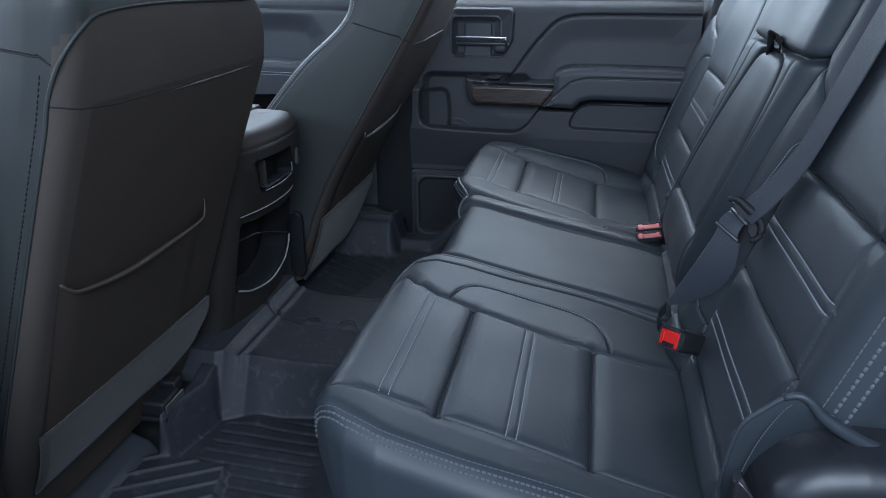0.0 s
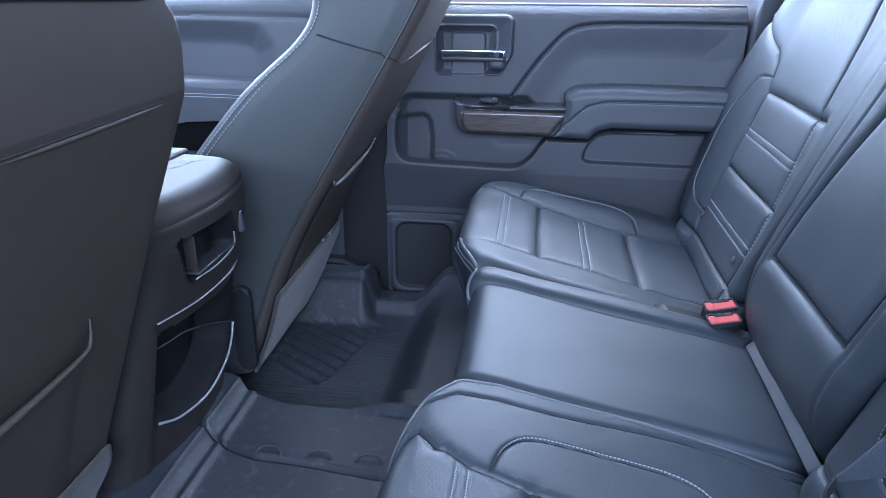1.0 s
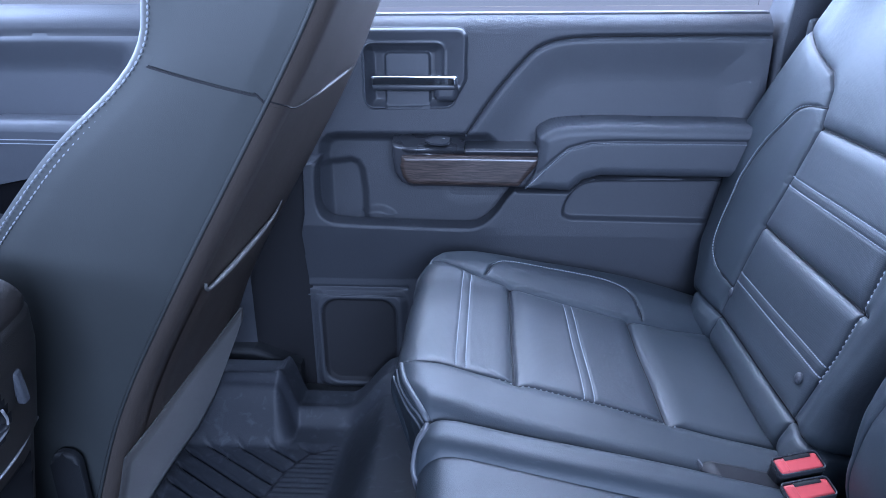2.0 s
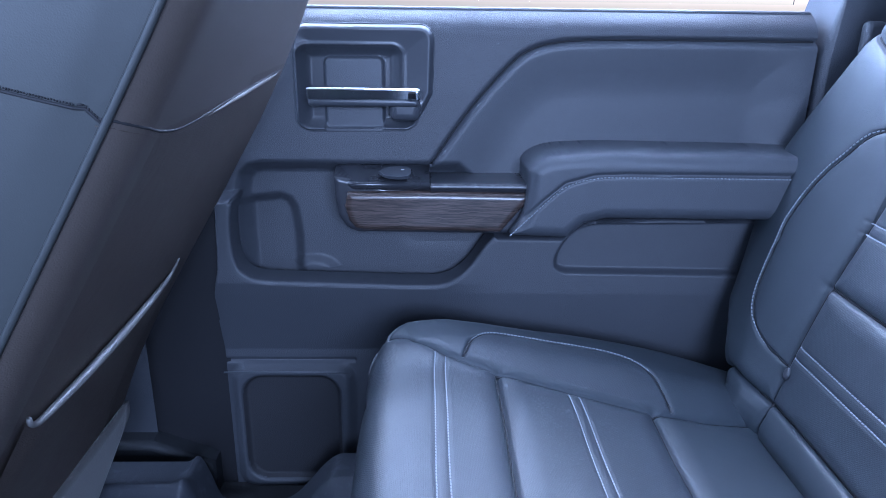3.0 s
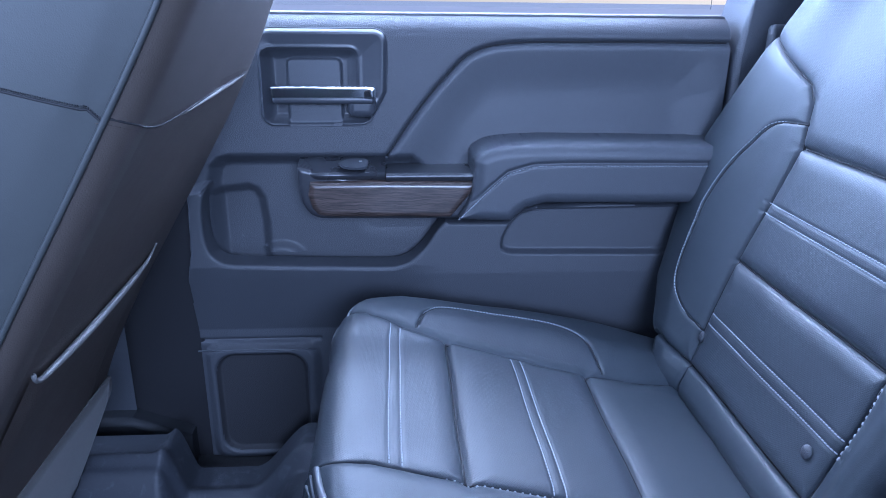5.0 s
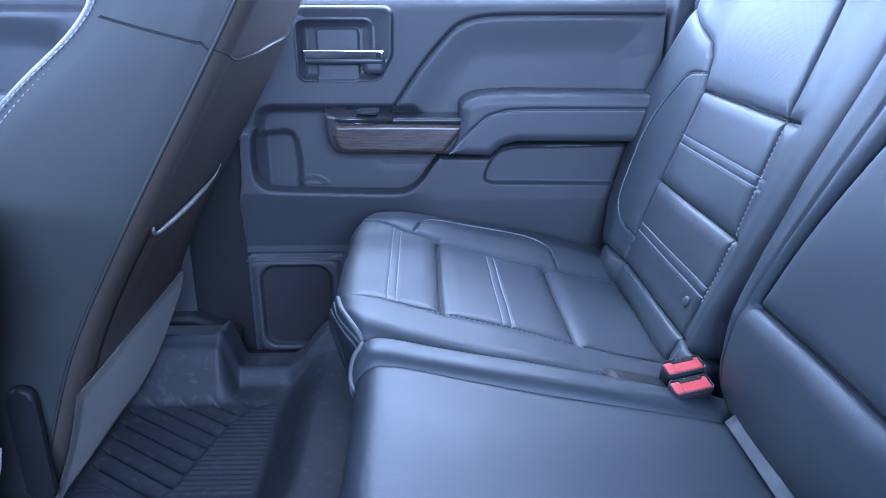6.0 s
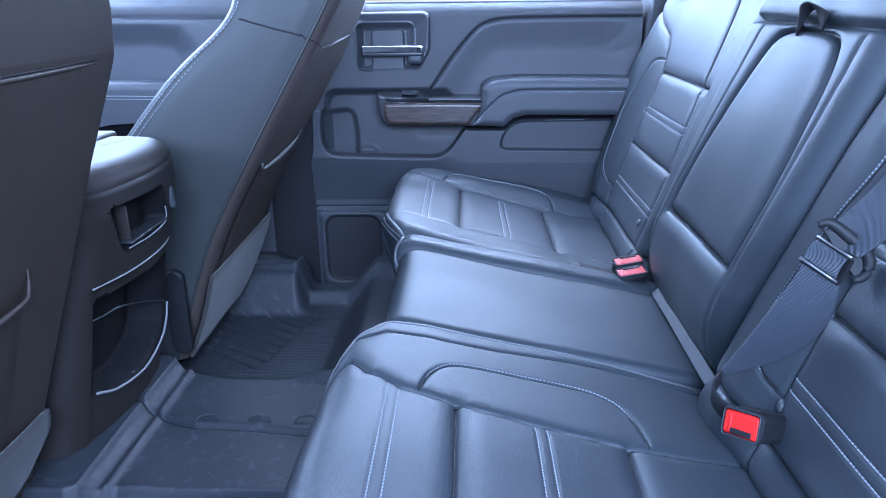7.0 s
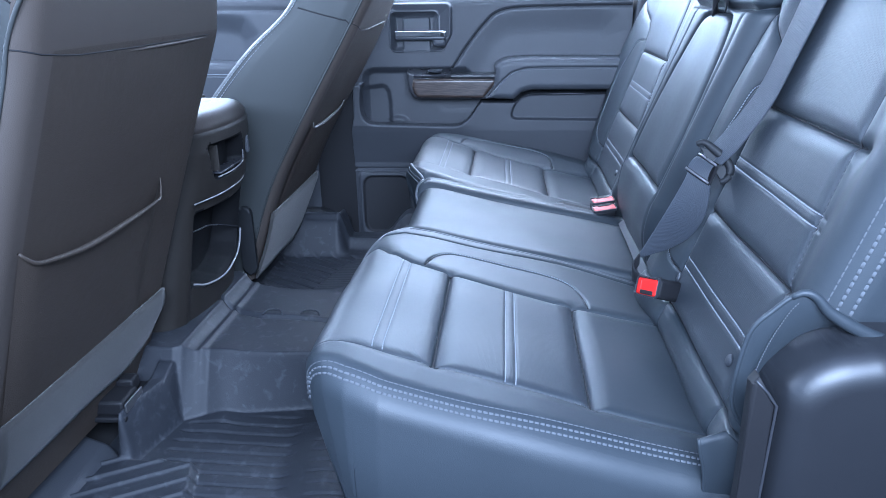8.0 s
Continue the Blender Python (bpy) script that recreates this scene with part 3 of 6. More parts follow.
def seat_back(seat, shift, near):
    p, s = path_of(BACK, 250)

    def T(z):
        return float(np.interp(z, p[:, 1], s))
    yb0 = 0.50
    width = 0.315
    if near:
        zs, hs = [0.19, 0.30, 0.42, 0.50, 0.63, 0.72, 0.93], [0.45, 0.45, 0.445, 0.43, 0.405, 0.38, 0.34]
        k = 0.86
    else:
        zs, hs = [0.19, 0.283, 0.307, 0.37, 0.471, 0.50, 0.585, 0.73, 0.80, 0.93], [0.37, 0.385, 0.43, 0.495, 0.53, 0.545, 0.545, 0.485, 0.44, 0.38]
        k = 0.90
    b0 = np.array([(0, 0.0), (T(0.34), -0.003), (T(0.40), -0.009), (T(0.5), -0.003), (T(0.62), 0.006), (T(0.9), 0.018)])
    b1 = np.array([(0, 0.30), (T(0.345), width), (T(0.46), width), (T(0.622), 0.300), (T(0.676), 0.318), (T(0.698), 0.34), (T(0.76), 0.52), (s[-1], 0.6)])
    top, low, roll = T(0.622), T(0.457), T(0.300)
    loop = spline([(T(0.651), 0.305), (T(0.640), 0.36), (T(0.60), INS + 0.100 * k), (T(0.536), INS + 0.128 * k), (T(0.438), INS + 0.142 * k), (T(0.385), INS + 0.134 * k),
                   (T(0.357), INS + 0.09 * k), (T(0.350), width + 0.004)], 44)
    seams = [(b0, 0.0025, 0.0020, 0.0075, 0.018), (b1, 0.0025, 0.0020, 0.0080, 0.022), ([(top, -0.02), (top, 0.30)], 0.003, 0.0022, 0.011, 0.026),
             ([(low, -0.02), (low, width)], 0.003, 0.0022, 0.011, 0.026), ([(roll, -0.2), (roll, 0.7)], 0.004, 0.0026, 0.010, 0.022), (loop, 0.0024, 0.0018, 0.0035, 0.009)]
    rows = (0.364, 0.379, 0.530, 0.544)
    for z in rows:
        seams.append(([(T(z), -0.02), (T(z), width)], 0.0014, 0.0022, 0.0, 0.01))

    def widen(X, Z, Y):
        hi = np.interp(Z, zs, hs)
        Y = np.where(Y > INS, INS + (Y - INS) * (hi - INS) / (yb0 - INS), Y)
        if near:
            return Y
        return np.where(Y < 0, Y * np.interp(Z, [0.2, 0.36, 0.42, 0.63, 0.78, 0.93], [0.66, 0.70, 0.84, 1.28, 1.65, 1.85]), Y)

    def relief(U, W):
        up = 0.016 * soft(W - width - 0.05, 0.06) + 0.007 * soft(-W - 0.035, 0.02)
        wob = 0.0012 * np.sin(U * 19 + W * 11) + 0.0008 * np.sin(W * 27 - U * 13)
        return relief_field(seams, U, W) + up + wob + 0.004

    sheet, _, _ = padded(BACK, back_core, shift, ROLL if near else -0.100, yb0, 0.035 if near else 0.028, 0.12, widen, relief, 0.0023, 430)

    def ident(U, W):
        lo, hi = np.interp(U, b0[:, 0], b0[:, 1]), np.interp(U, b1[:, 0], b1[:, 1])
        q = np.where(U < low, 0, np.where(U < top, 1, 2))
        q = np.where(W > hi, np.where(inside(U, W, [tuple(a) for a in loop]), 4, 3), q)
        q = np.where(W < lo, 5, q)
        q = np.where(W < -0.105, 6, q)
        return np.where(U < roll, 7, q)

    pn = sheet.panels(ident, [("lower_panel", INSERT_BACK, "perforated leather"), ("middle_panel", INSERT_BACK, "perforated leather"), ("upper_panel", INSERT_BACK, "perforated leather"),
                         ("bolster", LEATHER, ""), ("bolster_pad", LEATHER, ""), ("side_roll", LEATHER, ""), ("side_panel", LEATHER, ""), ("bottom_roll", LEATHER, "")], seat)
    for z in rows:
        part("stitching", sheet.stitches([(T(z), -0.002), (T(z), width - 0.004)], 0.0045, 0.0008, 0.0013), THREAD, pn["lower_panel" if z < 0.4 else "middle_panel"], "light grey thread")
    part("stitching", sheet.stitches(loop[1:-1] + [0.0, 0.004], 0.0038, 0.0014, 0.0010), THREAD, pn["bolster"], "light grey thread")
    part("stitching", sheet.stitches([(T(0.36), -0.011), (T(0.40), -0.016), (T(0.5), -0.010), (T(0.62), -0.001)], 0.0044, 0.0034, 0.0011, slant=0.75), THREAD_DIM if near else THREAD, pn["side_roll"], "grey whip stitch")
    for pts, num in ((b0, 120), (b1, 120), ([(top, -0.004), (top, 0.298)], 60), ([(low, -0.018), (low, width)], 60), ([(roll, -0.06), (roll, 0.36)], 70), (loop, 60)):
        # the shade in the backrest's seams, laid on as dark tubes
        part("seam", tube(sheet.line(pts, num, 0.0005), 0.0018, 5), SEAM, seat, "dark line drawing the shade in a sewn seam")
    if near:
        for w, r, mat in ((-0.080, 0.0010, THREAD_DIM), (-0.089, 0.0022, THREAD_HEAVY), (-0.099, 0.0022, THREAD_HEAVY)):
            part("stitching", sheet.stitches([(T(0.46), w), (T(0.85), w)], 0.0062, 0.0014, r), mat, pn["side_roll"], "heavy light grey thread")
    for z, w in ((0.343, width - 0.008), (0.343, 0.03)):
        c, nrm = sheet.at(T(z), w, 0.001)
        bm = bmesh.new()
        bmesh.ops.create_uvsphere(bm, u_segments=14, v_segments=8, radius=0.0085)
        bmesh.ops.scale(bm, vec=(1, 1, 0.45), verts=bm.verts)
        bmesh.ops.transform(bm, matrix=Matrix.Translation(c) @ Vector(nrm).to_track_quat("Z", "Y").to_matrix().to_4x4(), verts=bm.verts)
        for q in bm.faces:
            q.smooth = True
        part("button", bm, TRIM, seat, "smooth plastic button")
    return sheet


def bench_base(seat, y0, y1):
    part("base", rbox((0.02, (y0 + y1) / 2, 0.105), (0.50, y1 - y0, 0.11), 0.015), BLACK, seat, "black moulded seat base")


far_seat = thing("rear_seat", (0.0, 2.0, 0.05), "black leather rear seat with grey double stitching beside closed door", "seat", "rear bench seats")
seat_cushion(far_seat, FAR, False)
seat_back(far_seat, FAR, False)
bench_base(far_seat, 1.74, 2.24)

near_seat = thing("rear_seat", (0.0, 1.05, 0.05), "black leather rear seat with heavy side stitching at open doorway", "seat", "rear bench seats")
seat_cushion(near_seat, NEAR, True)
seat_back(near_seat, NEAR, True)
bench_base(near_seat, 0.78, 1.30)

# middle seat
mid_seat = thing("rear_seat", (0.0, 1.5, 0.05), "narrow black leather middle seat with plain cushion and fold-down armrest", "seat", "rear bench seats")
MID_CUSHION = [(-0.08, 0.14), (-0.15, 0.165), (-0.20, 0.20), (-0.24, 0.245), (-0.262, 0.295), (-0.266, 0.330), (-0.252, 0.352), (-0.225, 0.357),
               (-0.15, 0.3415), (-0.05, 0.3195), (0.05, 0.2985), (0.15, 0.2780), (0.22, 0.262), (0.245, 0.245)]


def same_width(X, Z, Y):
    return Y


def plain_relief(U, W):
    return 0.001 * np.sin(U * 17 + W * 21) + 0.0008 * np.sin(W * 37 - U * 9)


def mid_piece(name, prof, y0, y1, r, lift, mat, label="", side=0.06):
    sh, _, _ = padded([(x, z + lift) for x, z in prof], cushion_core, 0.0, y0, y1, r, side, same_width, plain_relief, 0.005, 150)
    sh.panels(lambda U, W: np.zeros(U.shape, int), [(name, mat, label)], mid_seat)
    return sh


mid_piece("cushion", MID_CUSHION, 1.327, 1.640, 0.016, 0.0, LEATHER)
front_roll = [(x - 0.006 if x < -0.1 else x, z) for x, z in MID_CUSHION]
far_roll = mid_piece("edge_roll", front_roll, 1.620, 1.690, 0.026, 0.014, LEATHER)
corner = [(-0.262, 1.676, 0.366), (-0.262, 1.660, 0.362), (-0.262, 1.645, 0.352), (-0.262, 1.632, 0.335), (-0.262, 1.622, 0.315)]
for k, r in ((0, 0.0034), (1, 0.0016), (2, 0.0016)):
    way = [(x, y, z - 0.0085 * k) for x, y, z in corner]
    part("piping", tube(far_roll.snapped(way, 30, 0.0010), r, 8), PIPING if k == 0 else THREAD_DIM, mid_seat, "corner welt" if k == 0 else "grey seam thread")
strap = spline([(0.196, 1.285, 0.279), (0.198, 1.37, 0.279), (0.200, 1.496, 0.281), (0.201, 1.610, 0.282)], 24)
part("rear_strap", ribbon(strap + [0.008, 0, 0.008], strap - [0.006, 0, 0.005], 0.006), LEATHER, mid_seat, "plain leather edge strap")
bench_base(mid_seat, 1.34, 1.70)

MID_BACK = [(0.262, 0.20), (0.232, 0.24), (0.214, 0.28), (0.200, 0.32), (0.195, 0.36), (0.202, 0.405), (0.214, 0.436), (0.247, 0.535), (0.276, 0.625),
            (0.297, 0.687), (0.315, 0.742), (0.322, 0.765), (0.342, 0.83), (0.365, 0.89), (0.39, 0.92), (0.44, 0.93)]


def mid_back():
    p, s = path_of(MID_BACK, 220)

    def T(z):
        return float(np.interp(z, p[:, 1], s))
    frame_line = spline([(T(0.437), -0.140), (T(0.53), -0.138), (T(0.62), -0.128), (T(0.69), -0.117), (T(0.728), -0.098), (T(0.741), -0.06)], 24)
    frame_line = np.vstack([frame_line, spline([(T(0.744), 0.0), (T(0.741), 0.05), (T(0.728), 0.087), (T(0.69), 0.108), (T(0.62), 0.126), (T(0.53), 0.140), (T(0.437), 0.142)], 30)])
    lower = [(T(0.437), -0.140), (T(0.437), 0.142)]
    cap = [(T(0.752), -0.3), (T(0.752), 0.3)]
    seams = [(frame_line, 0.008, 0.0036, 0.010, 0.024), (lower, 0.006, 0.003, 0.012, 0.024), (cap, 0.010, 0.0045, 0.010, 0.022),
             ([(0, 0.165), (T(0.45), 0.165), (T(0.75), 0.145)], 0.003, 0.003, 0, 0.01), ([(T(0.3), -0.165), (T(0.75), -0.15)], 0.003, 0.005, 0, 0.01)]

    def widen(X, Z, Y):
        hi = np.interp(Z, [0.2, 0.365, 0.43, 0.486, 0.58, 0.73, 0.93], [0.155, 0.158, 0.192, 0.207, 0.220, 0.216, 0.20])
        Y = np.where(Y > 0.142, 0.142 + (Y - 0.142) * (hi - 0.142) / 0.068, Y)
        return Y * np.interp(Z, [0.2, 0.44, 0.75, 0.93], [0.97, 1.0, 0.98, 0.92]) + 1.476 - 0.17 * np.clip(Z - 0.42, -0.1, 0.5)

    def relief(U, W):
        return relief_field(seams, U, W) + plain_relief(U, W) + 0.006

    sh, _, _ = padded(MID_BACK, back_core, 0.0, -0.195, 0.210, 0.030, 0.10, widen, relief, 0.0028, 330)

    def ident(U, W):
        poly = [tuple(q) for q in frame_line]
        q = np.where(inside(U, W, poly), 0, 2)
        q = np.where((U < T(0.437)) & (np.abs(W) < 0.142), 1, q)
        return np.where(U > T(0.752), 3, q)
    pn = sh.panels(ident, [("armrest", LEATHER, "padded fold-down armrest"), ("lower_panel", LEATHER, ""), ("frame", LEATHER, ""), ("head_pad", LEATHER, "")], mid_seat)
    for pts in (frame_line, lower):
        # dark tubes as crevice shade around the armrest
        part("seam", tube(sh.line(pts, 120, 0.0002), 0.0016, 5), SEAM, mid_seat, "dark line drawing the shade in a sewn seam")
    a = np.array([sh.at(T(z), w, h)[0] for z, w, h in ((0.742, 0.035, 0.003), (0.746, 0.020, 0.018), (0.750, 0.0, 0.024), (0.752, -0.02, 0.016), (0.746, -0.04, 0.005))])
    b = np.array([sh.at(T(z), w, h)[0] for z, w, h in ((0.762, 0.030, 0.003), (0.768, 0.016, 0.016), (0.772, -0.002, 0.020), (0.770, -0.024, 0.013), (0.764, -0.045, 0.004))])
    part("pull_strap", ribbon(spline(a, 16), spline(b, 16), 0.0022), BLACK, mid_seat, "black folded pull strap")
    return sh


mid_back()


# ---- seat belt and buckles ----
def belt():
    b = thing("seat_belt", (0.2, 1.2, 0.30), "black webbing seat belt hanging across the backrest to its buckle", "seat belt")
    left = spline([(0.392, 1.125, 0.905), (0.346, 1.130, 0.766), (0.311, 1.133, 0.659), (0.285, 1.146, 0.602), (0.258, 1.153, 0.562), (0.240, 1.149, 0.543)], 40)
    right = spline([(0.392, 1.045, 0.905), (0.346, 1.049, 0.767), (0.324, 1.056, 0.699), (0.301, 1.063, 0.631), (0.274, 1.082, 0.572), (0.254, 1.098, 0.538)], 40)
    part("upper_webbing", ribbon(left - [0.004, 0, 0], right - [0.004, 0, 0], 0.0025, 0.14), WEBBING, b)
    left = spline([(0.213, 1.133, 0.524), (0.209, 1.134, 0.508), (0.195, 1.142, 0.470), (0.178, 1.152, 0.426), (0.163, 1.162, 0.388), (0.154, 1.168, 0.367)], 40)
    right = spline([(0.240, 1.106, 0.506), (0.241, 1.108, 0.490), (0.241, 1.116, 0.456), (0.229, 1.138, 0.414), (0.200, 1.158, 0.384), (0.162, 1.168, 0.366)], 40)
    part("lower_webbing", ribbon(left, right, 0.0026, 0.14), WEBBING, b)
    loop = spline([(0.157, 1.167, 0.362), (0.146, 1.158, 0.346), (0.151, 1.136, 0.338), (0.166, 1.122, 0.338), (0.184, 1.112, 0.340)], 24)
    part("tail", ribbon(loop + [0, 0, 0.012], loop - [0, 0, 0.010], 0.0025), BLACK, b, "black webbing tail")
    c = np.array((0.233, 1.123, 0.5270))
    ea, eb, en = np.array((0.956, -0.293, 0.0)), np.array((0.0645, 0.210, 0.976)), np.array((-0.286, -0.933, 0.220))

    def on(u, v, h):
        return c + ea * u + eb * v + en * h
    bow = [on(u, v, 0.004) for u, v in spline([(-0.015, 0.036), (-0.004, 0.039), (0.013, 0.028), (0.031, 0.013), (0.037, 0.000), (0.033, -0.014), (0.024, -0.018)], 30)]
    lg = part("latch_guide", tube(bow, [0.0040 + 0.0028 * math.sin(math.pi * i / 29) for i in range(30)], 10), TRIM_DARK, b, "black plastic latch guide")
    part("guide_body", slab([(-0.013, 0.034), (0.010, 0.028), (0.032, 0.008), (0.033, -0.012), (0.024, -0.016), (0.004, 0.016)], on, 0.005, 0.002), TRIM_DARK, lg)
    quad = [np.array(q) for q in ((0.234, 1.147, 0.5400), (0.247, 1.100, 0.5330), (0.240, 1.107, 0.5020), (0.211, 1.133, 0.5200))]

    flat_n = np.cross(quad[1] - quad[0], quad[0] - quad[3])
    flat_n /= np.linalg.norm(flat_n) * (1 if flat_n[1] < 0 else -1)

    def in_quad(s, t, h):
        return (quad[0] * (1 - s) + quad[1] * s) * (1 - t) + (quad[3] * (1 - s) + quad[2] * s) * t + flat_n * h
    lp = part("latch_plate", slab([(0, 0), (1, 0), (1, 1), (0, 1)], in_quad, 0.006, 0.0), BLACK, lg, "dark latch plate")
    for t in (0.03, 0.97):
        part("plate_edge", tube([in_quad(k, t, 0.0075) for k in (0, 0.3, 0.7, 1)], 0.0019, 8), STEEL, lp, "bright worn metal edge")
    n = 13
    fold = [in_quad(0.05 + 0.9 * i / 26, 0.12 + 0.76 * j / (n - 1), 0.007 + 0.004 * math.sin(math.pi * j / (n - 1)) ** 0.5 + 0.0004 * (i % 2)) for i in range(27) for j in range(n)]
    part("webbing_loop", (fold, [(i * n + j, (i + 1) * n + j, (i + 1) * n + j + 1, i * n + j + 1) for i in range(26) for j in range(n - 1)]), WEBBING, lp, "folded webbing loop")


belt()


def frame_bm(w, d, wi, di, z, h):
    """A thin raised rim with rounded corners, as a bmesh."""
    v, f = frame_slab(rounded(-w / 2, -d / 2, w / 2, d / 2, 0.006), rounded(-wi / 2, -di / 2, wi / 2, di / 2, 0.004), lambda a, b, c: (a, b, z + c), h, 0.001)
    bm = bmesh.new()
    vs = [bm.verts.new(q) for q in v]
    for q in f:
        bm.faces.new([vs[i] for i in q])
    return bm


def buckle(base, turn, label, group="", red=RED, size=(1.0, 1.0), slot=1):
    """A buckle: housing, red button, slot, and a short stalk."""
    bk = thing("seat_belt_buckle", base, label, "belt buckle", group)
    m = Matrix.Translation(base) @ Euler([radians(a) for a in turn]).to_matrix().to_4x4() @ Matrix.Diagonal((0.94 * size[0], 0.94 * size[1], 0.94, 1.0))

    def put(name, bm, mat, lab="", under=None):
        bmesh.ops.transform(bm, matrix=m, verts=bm.verts)
        return part(name, bm, mat, under or bk, lab)
    hs = put("housing", rbox((0, 0, -0.012), (0.060, 0.028, 0.060), 0.007), BLACK)
    put("rim", frame_bm(0.060, 0.028, 0.056, 0.0235, 0.017, 0.006), GLOSS, "glossy rim", hs)
    bt = put("button", rbox((0, -0.0005, 0.018), (0.0555, 0.0225, 0.009), 0.003), red, "red release button")
    put("slope", rbox((-0.020, -0.001, 0.0195), (0.012, 0.018, 0.006), 0.002, (0, -16, 0)), red, "", bt)
    put("slot", rbox((0.002, 0.0080 * slot, 0.0205), (0.034, 0.0055, 0.006), 0.001), BLACK, "dark slot", bt)
    put("stalk", rbox((0, 0.002, -0.062), (0.032, 0.012, 0.06), 0.005), BLACK)
    return bk


# both far buttons wear the red with glare mixed into it
buckle((0.168, 1.667, 0.283), (16, -6, 11), "black belt buckle with red button between middle and far cushions", "rear belt buckles", GLARE_RED)
buckle((0.168, 1.700, 0.293), (16, -6, 11), "black belt buckle with red button between middle and far cushions", "rear belt buckles", GLARE_RED)
buckle((0.1749, 1.1096, 0.3346), (69.5, -10.7, -53.7), "black belt buckle with red button lying beside the middle cushion", "rear belt buckles", RED, (0.80, 1.25), -1)
pouch = thing("buckle_pouch", (0.10, 1.69, 0.27), "black vinyl pouch holding buckles between two cushions", "buckle pouch")
part("body", rbox((0.120, 1.690, 0.270), (0.13, 0.050, 0.045), 0.012, (0, 15, 6)), BLACK, pouch)
part("seam_tab", rbox((0.062, 1.690, 0.292), (0.003, 0.044, 0.016), 0.001, (0, 15, 10)), SOFT, pouch)


# ---- far rear door ----
def door_at(eye=(-0.2, 1.07, 0.80), ref=2.31):
    """Moves a point drawn on the plane y = ref to the depth at which it stands."""
    def f(p, y):
        k = (y - eye[1]) / (ref - eye[1])
        return (eye[0] + (p[0] - eye[0]) * k, eye[2] + (p[1] - eye[2]) * k)
    return f


to_depth = door_at()


def facing(y_back):
    """Outlines in x and z, standing proud towards the cabin from the plane y_back."""
    return lambda u, v, h: (u, y_back - h, v)


def puffy(outline, y_back, depth, r, step=0.0026, dents=()):
    """A soft moulded piece: an outline in x and z that swells towards the cabin with edges rounded by r."""
    o = np.array(outline, float)
    us, vs = steps(o[:, 0].min() - 0.004, o[:, 0].max() + 0.004, step), steps(o[:, 1].min() - 0.004, o[:, 1].max() + 0.004, step)
    X, Z = np.meshgrid(us, vs, indexing="ij")
    sd = signed(X, Z, [tuple(p) for p in outline])
    h = (depth - r) * np.clip((sd + 0.001) / 0.003, 0, 1) + r * np.sqrt(1 - (1 - np.clip(sd / r, 0, 1)) ** 2)
    for pts, d, w in dents:
        h = h - d * np.exp(-(line_distance(X, Z, pts) / w) ** 2)
    P = np.stack([X, y_back - h, Z], -1).reshape(-1, 3)
    n = len(vs)
    fs = [(i * n + j, (i + 1) * n + j, (i + 1) * n + j + 1, i * n + j + 1) for i in range(len(us) - 1) for j in range(n - 1) if max(sd[i, j], sd[i + 1, j], sd[i + 1, j + 1], sd[i, j + 1]) > -0.001]
    used = sorted({k for q in fs for k in q})
    idx = {k: m for m, k in enumerate(used)}
    return P[used], [tuple(idx[k] for k in q) for q in fs]


PAD_SEAM = [(-0.239, 0.555), (-0.186, 0.632), (-0.135, 0.692), (-0.105, 0.719), (-0.065, 0.733), (-0.004, 0.738), (0.097, 0.739), (0.36, 0.739)]
PAD_IN = [(-0.245, 0.480), (-0.145, 0.652), (-0.104, 0.694), (-0.064, 0.711), (0.099, 0.716), (0.225, 0.716), (0.262, 0.700), (0.285, 0.66), (0.292, 0.60), (0.295, 0.44), (-0.26, 0.44)]
RIM = [(-0.561, 0.507)] + [tuple(q) for q in spline([(-0.531, 0.511), (-0.537, 0.479), (-0.538, 0.440), (-0.534, 0.409), (-0.521, 0.390), (-0.496, 0.382), (-0.421, 0.379), (-0.267, 0.375), (-0.216, 0.378), (-0.182, 0.402), (-0.157, 0.438), (-0.143, 0.453)], 60)] + \
      [(-0.036, 0.452), (-0.014, 0.470), (0.010, 0.478), (0.40, 0.482), (0.40, -0.06), (-0.66, -0.06), (-0.600, 0.300), (-0.575, 0.360), (-0.566, 0.400)]
BASIN = [(-0.528, 0.34), (-0.527, 0.515), (-0.522, 0.535), (-0.512, 0.545), (-0.497, 0.549), (-0.20, 0.549), (-0.10, 0.46), (-0.10, 0.34)]
POUCH = [(-0.540, 0.36), (-0.540, 0.490), (-0.475, 0.497), (-0.462, 0.492), (-0.454, 0.478), (-0.449, 0.434), (-0.449, 0.36)]
GRIP = [tuple(q) for q in spline([(-0.031, 0.397), (-0.044, 0.402), (-0.047, 0.411), (-0.044, 0.427), (-0.032, 0.449), (-0.014, 0.465), (0.011, 0.473)], 24)] + [(0.263, 0.476), (0.262, 0.393)]


